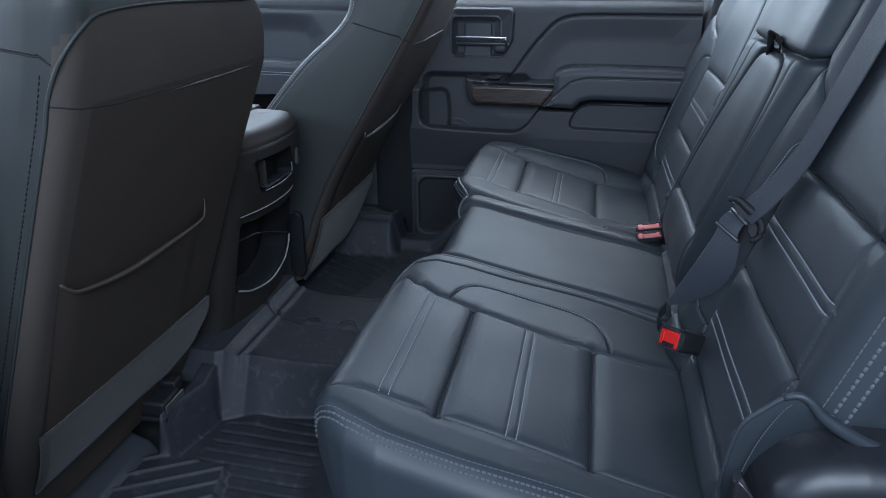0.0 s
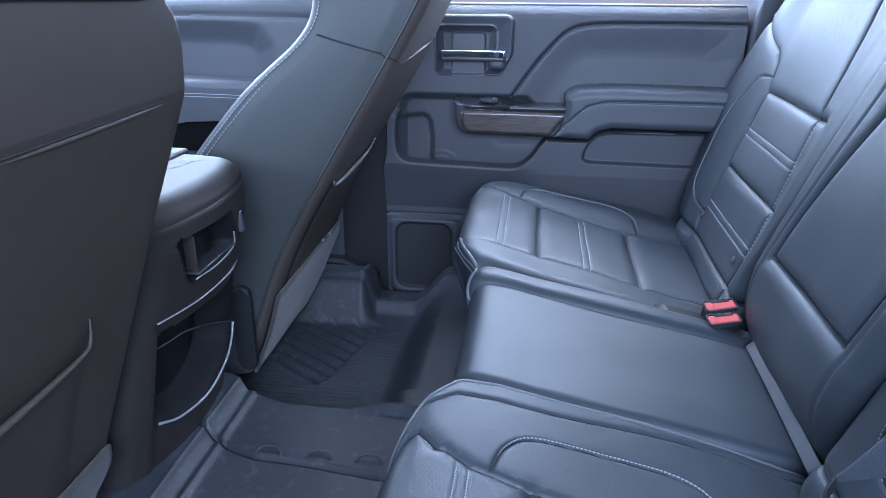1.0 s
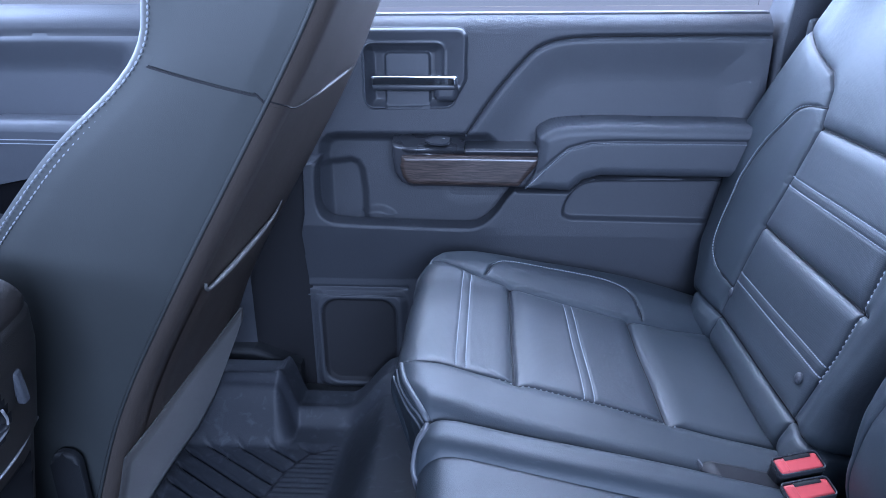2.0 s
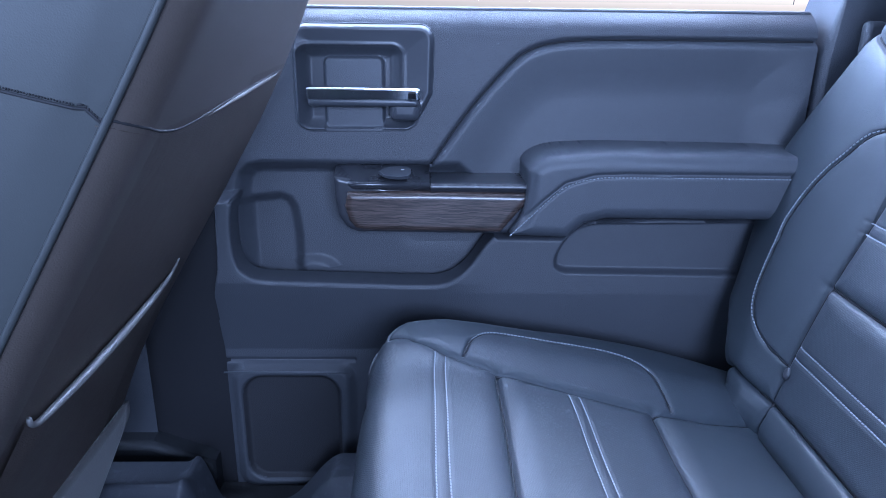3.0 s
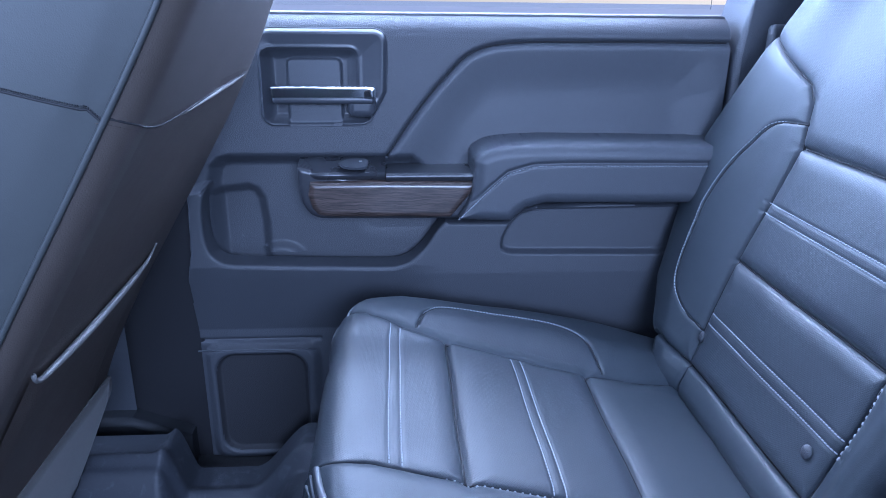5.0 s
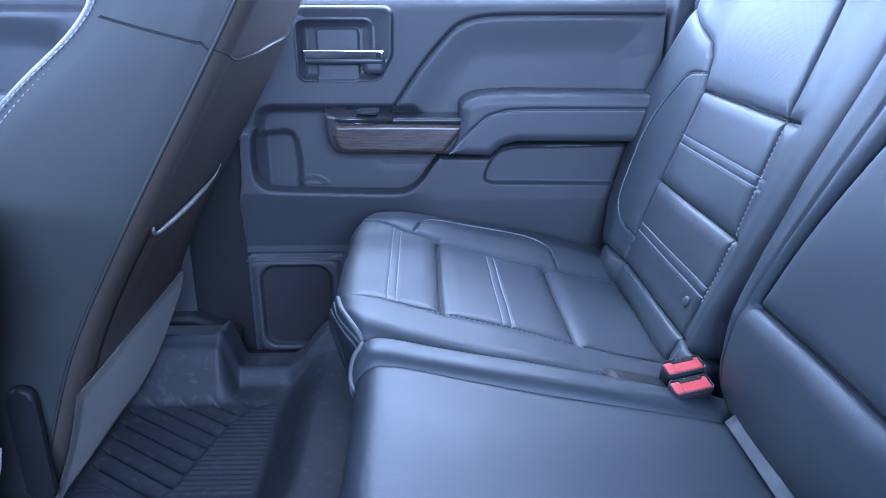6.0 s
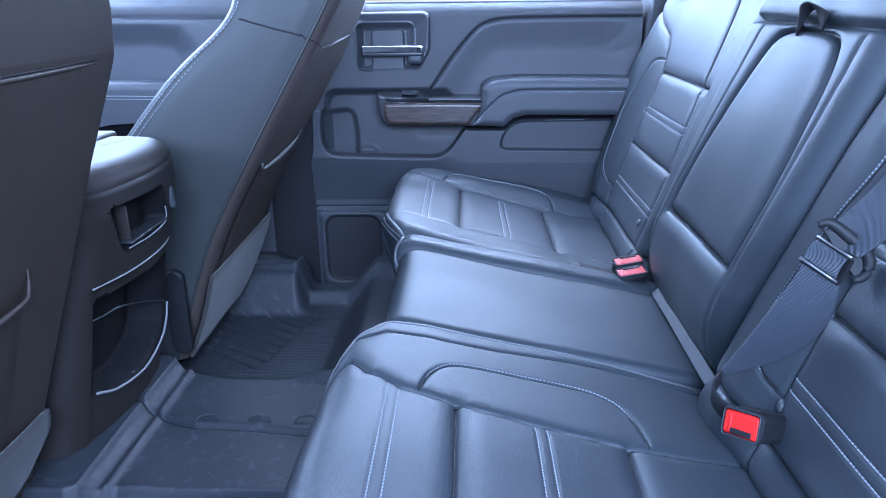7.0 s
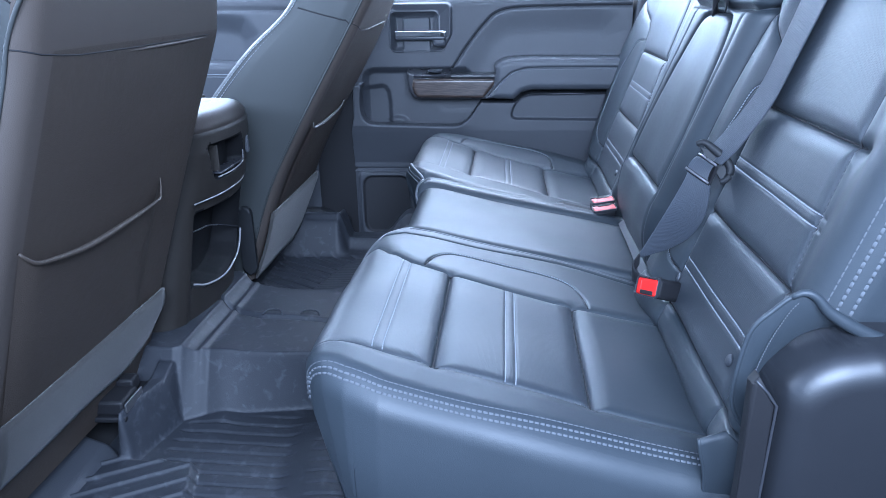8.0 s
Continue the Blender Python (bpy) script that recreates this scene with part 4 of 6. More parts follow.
def rear_door():
    d = thing("door_1", (-0.15, 2.36, 0.0), "closed rear door with black moulded trim, armrest and chrome lever", "door", kind="structure")
    us, vs = steps(-0.590, 0.318, 0.0020), steps(-0.03, 0.780, 0.0020)
    spk_out, spk_in = rounded(-0.566, -0.02, -0.366, 0.220, 0.03), rounded(-0.549, 0.0, -0.388, 0.201, 0.034)
    pad = [tuple(q) for q in spline(PAD_SEAM, 50)] + [(0.36, 0.50), (-0.239, 0.50)]

    def depth(X, Z):
        y = 2.366 + 0.034 * np.clip((Z - 0.744) / 0.036, 0, 1) ** 2
        sp = signed(X, Z, pad)
        y = y + 0.006 * np.exp(-(sp / 0.0032) ** 2) * (Z > 0.55) - 0.006 * soft(sp - 0.004, 0.008)
        y = y + 0.012 * soft(signed(X, Z, PAD_IN) - 0.012, 0.05)
        y = y + 0.024 * soft(signed(X, Z, BASIN), 0.013) + 0.014 * soft(signed(X, Z, POUCH), 0.010)
        sr = signed(X, Z, RIM)
        left = soft(-0.19 - X, 0.06)
        front = 2.326 + 0.004 * (1 - np.clip((sr - 0.001) / 0.006, 0, 1)) ** 2
        front = front + left * (0.30 * np.clip(0.357 - Z, 0, 0.11) - 0.25 * np.clip(Z - 0.357, 0, 0.02)) + (1 - left) * 0.10 * np.clip(0.36 - Z, 0, 0.3)
        front = front + 0.015 * soft(signed(X, Z, GRIP), 0.004)
        k = soft(sr - 0.0005, 0.0035)
        y = y * (1 - k) + front * k
        y = y - 0.012 * soft(0.024 - np.hypot((X + 0.424) / 1.4, (Z - 0.372)), 0.008) * (sr < 0)
        y = y + 0.004 * np.exp(-((Z - 0.226) / 0.003) ** 2) * (X < -0.36)
        y = y - 0.012 * soft(signed(X, Z, spk_out) - 0.003, 0.010)
        y = y + 0.012 * soft(signed(X, Z, spk_in) - 0.001, 0.006)
        return y + 0.03 * soft(-0.584 - X, 0.012)

    def place(X, Z):
        return np.stack([X, depth(X, Z), Z], -1)
    sh = Sheet(us, vs, place, lambda U, V: 0 * U)

    bez = rounded(-0.440, 0.604, -0.236, 0.757, 0.022, 6)
    bez = [p for p in bez if not (p[0] > -0.275 and p[1] < 0.655)]
    bez += [(-0.276, 0.6055), (-0.264, 0.612), (-0.245, 0.645), (-0.238, 0.660)]
    mx, mz = np.mean(bez, axis=0)
    bez.sort(key=lambda p: math.atan2(p[1] - mz, p[0] - mx))

    def ident(X, Z):
        q = np.where(Z > 0.563, 0, 3)
        q = np.where(inside(X, Z, pad) & (Z > 0.5), 1, q)
        q = np.where(signed(X, Z, RIM) > -0.004, 2, q)
        q = np.where(inside(X, Z, GRIP), 6, q)
        q = np.where(inside(X, Z, spk_out), 4, q)
        q = np.where(inside(X, Z, spk_in), 5, q)
        sr = signed(X, Z, RIM)
        q = np.where((sr > -0.0045) & (sr < 0.0035) & (X < -0.15) & (X > -0.545) & (Z < 0.50), 9, q)
        q = np.where((X < np.interp(Z, [0.0, 0.2, 0.36, 0.40, 0.507], [-0.578, -0.575, -0.572, -0.566, -0.5605])) & (Z < 0.509), 9, q)
        return np.where(signed(X, Z, bez) > 0.004, 9, q)
    sh.panels(ident, [("upper_panel", TRIM, ""), ("padded_panel", SOFT, "smooth padded vinyl"), ("lower_panel", TRIM, ""), ("map_pocket", TRIM, ""),
                      ("speaker_surround", TRIM, ""), ("speaker_grille", GRILLE, "black perforated speaker grille"), ("grip_pocket", TRIM, "hollow below the armrest")], d)
    back = Sheet(steps(-0.557, -0.12, 0.004), steps(0.290, 0.506, 0.004), lambda X, Z: np.stack([X, 2.3675 + 0.024 * soft(signed(X, Z, BASIN), 0.013) + 0.014 * soft(signed(X, Z, POUCH), 0.010), Z], -1), lambda U, V: 0 * U)
    back.panels(lambda X, Z: np.zeros(X.shape, int), [("pocket_back", TRIM, "")], d)
    # the pocket's rounded rim, turned back to the pocket's rear wall
    lip = even(np.array(RIM[1:61]), 120)
    dl = np.gradient(lip, axis=0)
    dl /= np.linalg.norm(dl, axis=1)[:, None]
    nl = np.stack([dl[:, 1], -dl[:, 0]], 1)
    if float(signed(np.array(lip[60, 0] + 0.004 * nl[60, 0]), np.array(lip[60, 1] + 0.004 * nl[60, 1]), RIM)) < 0:
        nl = -nl
    mid = lip + 0.0075 * nl
    y_lip = depth(mid[:, 0], mid[:, 1]) - 0.0002
    turn = [(0.0075, 0.0), (0.0045, 0.0001), (0.0028, 0.0005), (0.0014, 0.0013), (0.0005, 0.0024), (0.0, 0.0042), (-0.0006, 0.012), (-0.0012, 0.046)]
    rim_v = [(lip[i, 0] + e * nl[i, 0], y_lip[i] + dy, lip[i, 1] + e * nl[i, 1]) for i in range(120) for e, dy in turn]
    rim_f = [(i * 8 + j, i * 8 + j + 1, (i + 1) * 8 + j + 1, (i + 1) * 8 + j) for i in range(119) for j in range(7)]
    part("pocket_lip", (rim_v, rim_f), TRIM, d)
    part("speaker_trim_line", tube([(-0.566, 2.315, 0.2275), (-0.45, 2.315, 0.2275), (-0.365, 2.315, 0.2270)], 0.0014, 6), SOFT, d, "thin raised edge")
    part("pad_seam", tube(sh.line(spline(PAD_SEAM, 60)[:-4], 90, 0.0004), 0.0014, 6), SEAM, d, "dark pad seam")
    part("door_shell", rbox((-0.115, 2.445, 0.36), (0.88, 0.07, 0.80), 0.01), PAINT, d, "painted door shell")

    # armrest, with a soft top and a line of thread
    arm = [(-0.126, 0.458), (-0.106, 0.492), (-0.100, 0.540), (-0.100, 0.560), (-0.085, 0.574), (-0.056, 0.583), (0.015, 0.587), (0.36, 0.583),
           (0.36, 0.482), (0.019, 0.485), (-0.012, 0.476), (-0.037, 0.454)]
    arm = [tuple(q) for q in spline(arm[:7], 40)] + arm[7:]
    sew = [to_depth(p, 2.276) for p in ((-0.140, 0.450), (-0.126, 0.466), (-0.100, 0.490), (-0.075, 0.515), (-0.045, 0.541), (-0.004, 0.553), (0.05, 0.555), (0.36, 0.554))]
    ar = part("armrest", puffy([to_depth(p, 2.276) for p in arm], 2.385, 0.109, 0.022, 0.0014, dents=[(sew, 0.004, 0.0032)]), SOFT, d, "soft vinyl armrest")
    th = spline([(-0.124, 0.462), (-0.100, 0.486), (-0.075, 0.511), (-0.045, 0.537), (-0.004, 0.549), (0.05, 0.551), (0.315, 0.550)], 90)
    pts = [(*to_depth(p, 2.276)[:1], 2.2754, to_depth(p, 2.276)[1]) for p in th]
    v, f = [], []
    for i in range(0, len(pts) - 1):
        a, b = np.array(pts[i]), np.array(pts[i + 1])
        q = tube([a, a + (b - a) * 0.35, a + (b - a) * 0.7], [0.0006, 0.0011, 0.0006], 5)
        v, f = join((v, f), q)
    part("stitching", (v, f), THREAD, ar, "light grey thread")
    # wood strip, switch plate
    wood = [(-0.362, 0.529), (-0.366, 0.505), (-0.360, 0.483), (-0.350, 0.471), (-0.338, 0.468), (-0.136, 0.466), (-0.086, 0.528), (-0.241, 0.530)]
    part("wood_trim", puffy(wood, 2.375, 0.076, 0.012, 0.0013), WOOD, d, "dark brown wood-grain strip")
    car = [(-0.382, 0.552), (-0.382, 0.522), (-0.377, 0.490), (-0.364, 0.470), (-0.345, 0.4625), (-0.120, 0.4615), (-0.076, 0.526), (-0.240, 0.528), (-0.300, 0.534)]
    part("trim_carrier", puffy(car, 2.38, 0.071, 0.010, 0.0013), GLOSS, d, "gloss black surround")
    def ledge(x0, x1, back, lip, turn):
        """A ledge with a flat sloping top, a rounded nose and, where turn is set, a rounded outer end."""
        prof = [(2.374, back[1] - 0.03), (2.374, back[1]), (back[0], back[1])] + [(2.303 + 0.006 * (1 - math.sin(radians(q))), lip - 0.006 * (1 - math.cos(radians(q)))) for q in range(6, 91, 12)] + [(2.304, lip - 0.008), (2.3085, lip - 0.013), (2.316, lip - 0.018)]
        v, m = [], len(prof)
        xs = [x0 + turn * (1 - math.cos(radians(q))) for q in range(0, 90, 6)] + [x0 + turn, x1] if turn else [x0, x1]
        for x in xs:
            e = turn - (x - x0) if turn and x < x0 + turn else 0.0
            pull = 1 - math.sqrt(max(0.0, 1 - (e / turn) ** 2)) if turn else 0.0
            v += [(x, y + (2.3735 - y) * pull, z) for y, z in prof]
        f = [(i * m + j, (i + 1) * m + j, (i + 1) * m + (j + 1) % m, i * m + (j + 1) % m) for i in range(len(xs) - 1) for j in range(m)]
        return v, f + [tuple(range(m)), tuple(range((len(xs) - 1) * m, len(xs) * m))[::-1]]
    part("switch_plate", ledge(-0.380, -0.2415, (2.366, 0.553), 0.543, 0.034), GLOSS, d, "gloss black switch plate")
    part("trim_cap", ledge(-0.2400, -0.078, (2.352, 0.541), 0.5405, 0.0), GLOSS, d, "gloss black cap strip", smooth=False)
    rocker = [(-0.316, 0.550), (-0.302, 0.5565), (-0.286, 0.558), (-0.271, 0.5565), (-0.269, 0.550), (-0.271, 0.5435), (-0.288, 0.5415), (-0.306, 0.544)]
    sw = part("window_switch", slab([tuple(q) for q in spline(rocker + rocker[:1], 40)[:-1]], lambda u, v, h: (u, 2.352 - 3.6 * (0.5575 - v) - 0.4 * h, 0.5505 - 0.12 * (0.5575 - v) + h), 0.0045, 0.0015), SATIN_BLACK, d, "curved window switch")
    part("switch_mark", rbox((-0.281, 2.331, 0.5548), (0.005, 0.004, 0.0006), 0.0002), SATIN, sw, "small white mark")

    # lever and its dished surround
    moat = rounded(-0.432, 0.606, -0.283, 0.726, 0.014, 6)
    foot = rounded(-0.316, 0.606, -0.256, 0.652, 0.014, 5)
    pan = rounded(-0.396, 0.595, -0.309, 0.711, 0.009, 5)
    hu, hv = steps(-0.444, -0.232, 0.0016), steps(0.600, 0.761, 0.0016)

    def dish(X, Z):
        sb, sm, sp = signed(X, Z, bez), np.maximum(signed(X, Z, moat), signed(X, Z, foot)), signed(X, Z, pan)
        y = 2.368 - 0.012 * soft(sb - 0.0025, 0.005) + 0.010 * np.clip((sb - 0.004) / 0.045, 0, 1)
        y = y - 0.003 * np.exp(-((sm + 0.002) / 0.0028) ** 2) * (sb > 0.004)
        k = soft(sm - 0.006, 0.012) * soft(sb - 0.004, 0.004)
        y = y * (1 - k) + 2.380 * k
        kp = soft(sp - 0.0008, 0.0022) * soft(sb - 0.003, 0.003)
        y = y * (1 - kp) + 2.372 * kp
        return np.stack([X, y, Z], -1)
    hs = Sheet(hu, hv, dish, lambda U, V: 0 * U)
    hp = hs.panels(lambda X, Z: np.where(signed(X, Z, bez) < -0.001, 9, np.where(inside(X, Z, pan) & (signed(X, Z, bez) > 0.003), 1, 0)),
                   [("handle_surround", SATIN_BLACK, "satin black dished surround"), ("recess_panel", SOFT, "plain grey panel in the recess")], d)
    part("surround_edge", tube([(x, 2.3665, z) for x, z in bez + bez[:1]], 0.0012, 6, False), SATIN_BLACK, hp["handle_surround"], "thin rim")
    lev = part("lever", rbox((-0.3365, 2.347, 0.653), (0.160, 0.020, 0.020), 0.006, (-14, 0, 0), 4), SATIN_BLACK, d, "dark lever underside")
    part("lever_face", rbox((-0.3375, 2.337, 0.6640), (0.158, 0.014, 0.0185), 0.0030, (15, 0, 0), 4), CHROME, lev, "chrome lever face")
    part("lever_end", rbox((-0.2660, 2.339, 0.6630), (0.026, 0.020, 0.0200), 0.0065, (15, 0, -14), 5), CHROME, lev, "rounded chrome lever end")
    part("lever_pivot", rbox((-0.278, 2.356, 0.640), (0.046, 0.030, 0.036), 0.012, None, 5), SATIN_BLACK, lev)
    # window rail
    part("belt_rail", rbox((-0.13, 2.418, 0.770), (0.90, 0.05, 0.022), 0.006, None, 3), TRIM, d, "window ledge")


rear_door()
w1 = thing("window_1", (-0.14, 2.44, 0.80), "clear side glass in the rear door", "window", kind="structure")
part("pane", rbox((-0.14, 2.438, 0.97), (0.90, 0.004, 0.36), 0), GLASS, w1).visible_shadow = False


# ---- far front door ----
def front_door():
    d = thing("door_2", (-1.2, 2.40, 0.0), "closed front passenger door with black padded trim", "door", kind="structure")
    us, vs = steps(-1.75, -0.70, 0.006), steps(0.0, 0.80, 0.006)
    pad = [(-1.43, 0.52), (-1.40, 0.60), (-1.345, 0.69), (-1.30, 0.722), (-1.235, 0.741), (-1.10, 0.743), (-0.6, 0.740), (-0.6, 0.52)]
    pin = [(-1.385, 0.56), (-1.355, 0.63), (-1.31, 0.69), (-1.25, 0.712), (-1.00, 0.712), (-0.93, 0.700), (-0.90, 0.66), (-0.895, 0.52), (-1.40, 0.50)]

    def place(X, Z):
        y = 2.405 + 0.02 * soft(Z - 0.785, 0.02)
        sp = signed(X, Z, pad)
        y = y + 0.006 * np.exp(-(sp / 0.005) ** 2) - 0.004 * soft(sp, 0.01)
        y = y + 0.024 * soft(signed(X, Z, pin) - 0.006, 0.04)
        y = y - 0.05 * soft(0.435 - Z, 0.02)
        return np.stack([X, y, Z], -1)
    sh = Sheet(us, vs, place, lambda U, V: 0 * U)
    sh.panels(lambda X, Z: np.where(inside(X, Z, pad), 1, np.where(Z < 0.435, 2, 0)), [("upper_panel", TRIM, ""), ("padded_panel", SOFT, ""), ("lower_panel", TRIM, "")], d)
    arm = [(-1.385, 0.435), (-1.335, 0.505), (-1.31, 0.545), (-1.275, 0.572), (-1.20, 0.585), (-0.70, 0.578), (-0.70, 0.47), (-1.12, 0.468), (-1.27, 0.462), (-1.30, 0.435)]
    part("armrest", slab(arm, facing(2.41), 0.075, 0.022, 5), SOFT, d, "soft vinyl armrest")
    for dz in (0.0, 0.008):
        part("stitching", tube(spline([(-1.372, 2.334, 0.440 + dz), (-1.33, 2.334, 0.497 + dz), (-1.29, 2.334, 0.530 + dz), (-1.22, 2.334, 0.5385 + dz), (-0.75, 2.334, 0.533 + dz)], 60), 0.0011, 5), THREAD, d, "light grey thread")
    # no recess here: a flat plate coloured like the hollow's shade
    part("grip_pocket", slab([tuple(q) for q in spline([(-1.235, 0.464), (-1.272, 0.458), (-1.286, 0.440), (-1.280, 0.412), (-1.258, 0.394), (-1.215, 0.386), (-1.12, 0.385)], 24)] + [(-0.9, 0.385), (-0.9, 0.466)], facing(2.352), 0.006, 0.003), HOLLOW_SHADE, d, "near-black plate painted as the shade in the grip hollow")
    part("wood_trim", slab([(-1.70, 0.445), (-1.70, 0.512), (-1.345, 0.508), (-1.392, 0.442)], facing(2.40), 0.05, 0.008), WOOD, d, "dark brown wood-grain strip")
    part("trim_cap", rbox((-1.52, 2.37, 0.517), (0.35, 0.06, 0.010), 0.003), GLOSS, d)
    part("door_shell", rbox((-1.22, 2.47, 0.37), (1.06, 0.07, 0.84), 0.01), PAINT, d)


front_door()
w2 = thing("window_2", (-1.22, 2.48, 0.80), "clear side glass in the front door", "window", kind="structure")
part("pane", rbox((-1.22, 2.478, 0.97), (1.0, 0.004, 0.36), 0), GLASS, w2).visible_shadow = False


# ---- front seats ----
def front_seat(seat, y0, y1, rear, front, cap_z, bar, flap, corner=0.035, far_edge=None, reach=0.97, near_edge=None, strip=0.0, cap_top=None, hem_mat=None, low=None, side_z=None):
    """A front seat's back: a leather shell with side panels, a vinyl rear face, a map pocket with a raised hem and a felt flap."""
    zs = steps(0.07, rear[-1][1], 0.012)
    rz, rx = np.array([q[1] for q in rear]), np.array([q[0] for q in rear])
    fz, fx = np.array([q[1] for q in front]), np.array([q[0] for q in front])
    xr, xf = np.interp(zs, rz, rx), np.interp(zs, fz, fx)

    def smooth(a, k=9):
        e = np.pad(a, k // 2, mode="edge")
        return np.convolve(e, np.ones(k) / k, mode="valid")
    xr, xf = smooth(xr), smooth(xf, 7)

    def y_near(z):
        return float(np.interp(z, near_edge[0], near_edge[1])) if near_edge else y0 + 0.014 * float(soft(np.array(0.42 - z), 0.35))

    def ring(x_back, x_front, a, b, r):
        out = []
        m = 7
        rf = min(r, 0.016)
        for i in range(m + 1):
            q = radians(90 - 90 * i / m)
            out.append((x_back - rf + rf * math.cos(q), b - rf + rf * math.sin(q)))
        for y in np.linspace(b - rf, a + r, 26)[1:-1]:
            out.append((x_back, y))
        out_r = len(out)
        for i in range(m + 1):
            q = radians(-90 * i / m)
            out.append((x_back - r + r * math.cos(q), a + r + r * math.sin(q)))
        side0 = len(out)
        for x in np.linspace(x_back - r, x_front + r, 14)[1:-1]:
            out.append((x, a - 0.006 * math.sin(math.pi * (x - x_front) / (x_back - x_front))))
        side1 = len(out)
        for i in range(m + 1):
            q = radians(-90 - 90 * i / m)
            out.append((x_front + r + r * math.cos(q), a + r + r * math.sin(q)))
        for y in np.linspace(a + r, b - r, 12)[1:-1]:
            out.append((x_front, y))
        for i in range(m + 1):
            q = radians(180 - 90 * i / m)
            out.append((x_front + r + r * math.cos(q), b - r + r * math.sin(q)))
        for x in np.linspace(x_front + r, x_back - r, 8)[1:-1]:
            out.append((x, b))
        return out, (out_r, side0, side1)
    V, marks = [], None
    ztop = zs[-1]
    for i, z in enumerate(zs):
        t = (ztop - z)
        shrink = 0.05 * (1 - math.sqrt(max(0, 1 - max(0, 1 - t / 0.06) ** 2)))
        low = 0.035 * float(soft(np.array(0.42 - z), 0.35))
        pts, marks = ring(xr[i] - shrink, xf[i] + shrink * 0.6, y_near(z) + shrink, (float(np.interp(z, far_edge[0], far_edge[1])) if far_edge else y1) - shrink - low, corner)
        V.append([(x, y, z) for x, y in pts])
    n = len(V[0])
    rear_end, side0, side1 = marks
    flat = [q for row in V for q in row]
    groups = {"edge_strip": [], "back_panel": [], "side_panel": [], "shell": [], "cap_back": [], "cap_side": []}
    for i in range(len(zs) - 1):
        for k in range(n):
            k2 = (k + 1) % n
            y = V[i][k][1]
            u = (y - y0) / (y1 - y0)
            seam = float(np.interp(u, cap_z[0], cap_z[1])) if k < side0 else cap_z[1][0] + cap_z[2] * min(1, max(0, (k - side0) / (side1 - side0)))
            zone = "back" if k < side0 - 3 else "side" if k < side1 + 2 else "shell"
            face = "edge_strip" if strip and (k >= rear_end - 1 or y < y_near(zs[i]) + corner + strip) else "back_panel"
            over = cap_top and zs[i] > float(np.interp(u, cap_top[0], cap_top[1]))
            name = "shell" if over and zone == "back" else {"back": (face, "cap_back"), "side": ("side_panel", "cap_side"), "shell": ("shell", "shell")}[zone][int(zs[i] > seam)]
            groups[name].append((i * n + k, (i + 1) * n + k, (i + 1) * n + k2, i * n + k2))
    groups["shell"].append(tuple((len(zs) - 1) * n + k for k in range(n)))
    mats = {"edge_strip": (VINYL, "dark brown vinyl strip"), "back_panel": (BACK_VINYL, "smooth black vinyl"), "side_panel": (FRONT_LEATHER, ""), "shell": (FRONT_LEATHER, ""), "cap_back": (VINYL, "dark brown vinyl upper back"), "cap_side": (FRONT_LEATHER, "")}
    for name, fs in groups.items():
        if not fs:
            continue
        used = sorted({i for q in fs for i in q})
        idx = {o: j for j, o in enumerate(used)}
        part(name, ([flat[i] for i in used], [tuple(idx[i] for i in q) for q in fs]), mats[name][0], seat, mats[name][1])

    def back_x(z):
        return float(np.interp(z, zs, xr))
    # piping at the near rear corner, and along the cap's seam
    edge = [(back_x(z) - corner * 0.55, y_near(z) + corner * 0.10 - 0.001, z) for z in steps(0.12, ztop - 0.05, 0.02)]
    if cap_top:
        edge = [q for q in edge if q[2] < cap_top[1][0] - 0.012] + [(back_x(z) + 0.0012 - (0.010 if a < 0.04 else 0.002 if a < 0.06 else 0), y0 + a * (y1 - y0), z) for a, z in zip(*cap_top)]
        edge = spline(edge[::2] if len(edge) % 2 else edge[1::2], 120)
    part("piping", tube(edge, 0.0026, 8), FRONT_LEATHER, seat, "leather piping")
    if near_edge:
        sew = [(back_x(z) - corner * 0.86, y_near(z) - 0.0008, z) for z in steps(0.30, 0.775, 0.0068)]
        v, f = [], []
        for a, b in zip(np.array(sew[:-1]), np.array(sew[1:])):
            v, f = join((v, f), tube([a, a + (b - a) * 0.35, a + (b - a) * 0.7], [0.0006, 0.0012, 0.0006], 5))
        part("stitching", (v, f), SEAM, seat, "black thread")
    def surf_x(y, z):
        e = min(corner, max(0.0, y - y_near(z)))
        return back_x(z) - corner + math.sqrt(corner ** 2 - (corner - e) ** 2)
    at_u, at_zz = np.r_[np.linspace(0.004, 0.075, 10), np.linspace(0.10, cap_z[0][-1], 16)], cap_z[1]
    welt = spline([(surf_x(y0 + a * (y1 - y0), float(np.interp(a, cap_z[0], at_zz))), y0 + a * (y1 - y0), float(np.interp(a, cap_z[0], at_zz))) for a in at_u], 50)
    # dark tube as the shade under the cap's edge
    part("cap_seam", tube(welt + [0.0001, 0, 0.0010], 0.0011, 6), SEAM, seat, "dark line drawing the shade in a sewn seam")
    roll = [0.0005 + 0.0026 * min(1, max(0, (i - 20) / 10)) * min(1, (49 - i) / 8 + 0.2) for i in range(50)]
    part("panel_edge", tube(welt - [0.0023, 0, 0.0030], roll, 10), BACK_VINYL, seat, "rounded edge of the back panel")
    zc = side_z or cap_z[1][0]
    seam = []
    for q in np.linspace(-64, -87, 8):
        z = zc - 0.004 + 0.010 * (-64 - q) / 23
        seam.append(np.array((back_x(z) - corner + (corner + 0.0002) * math.cos(radians(q)), y_near(z) + corner + (corner + 0.0002) * math.sin(radians(q)), z)))
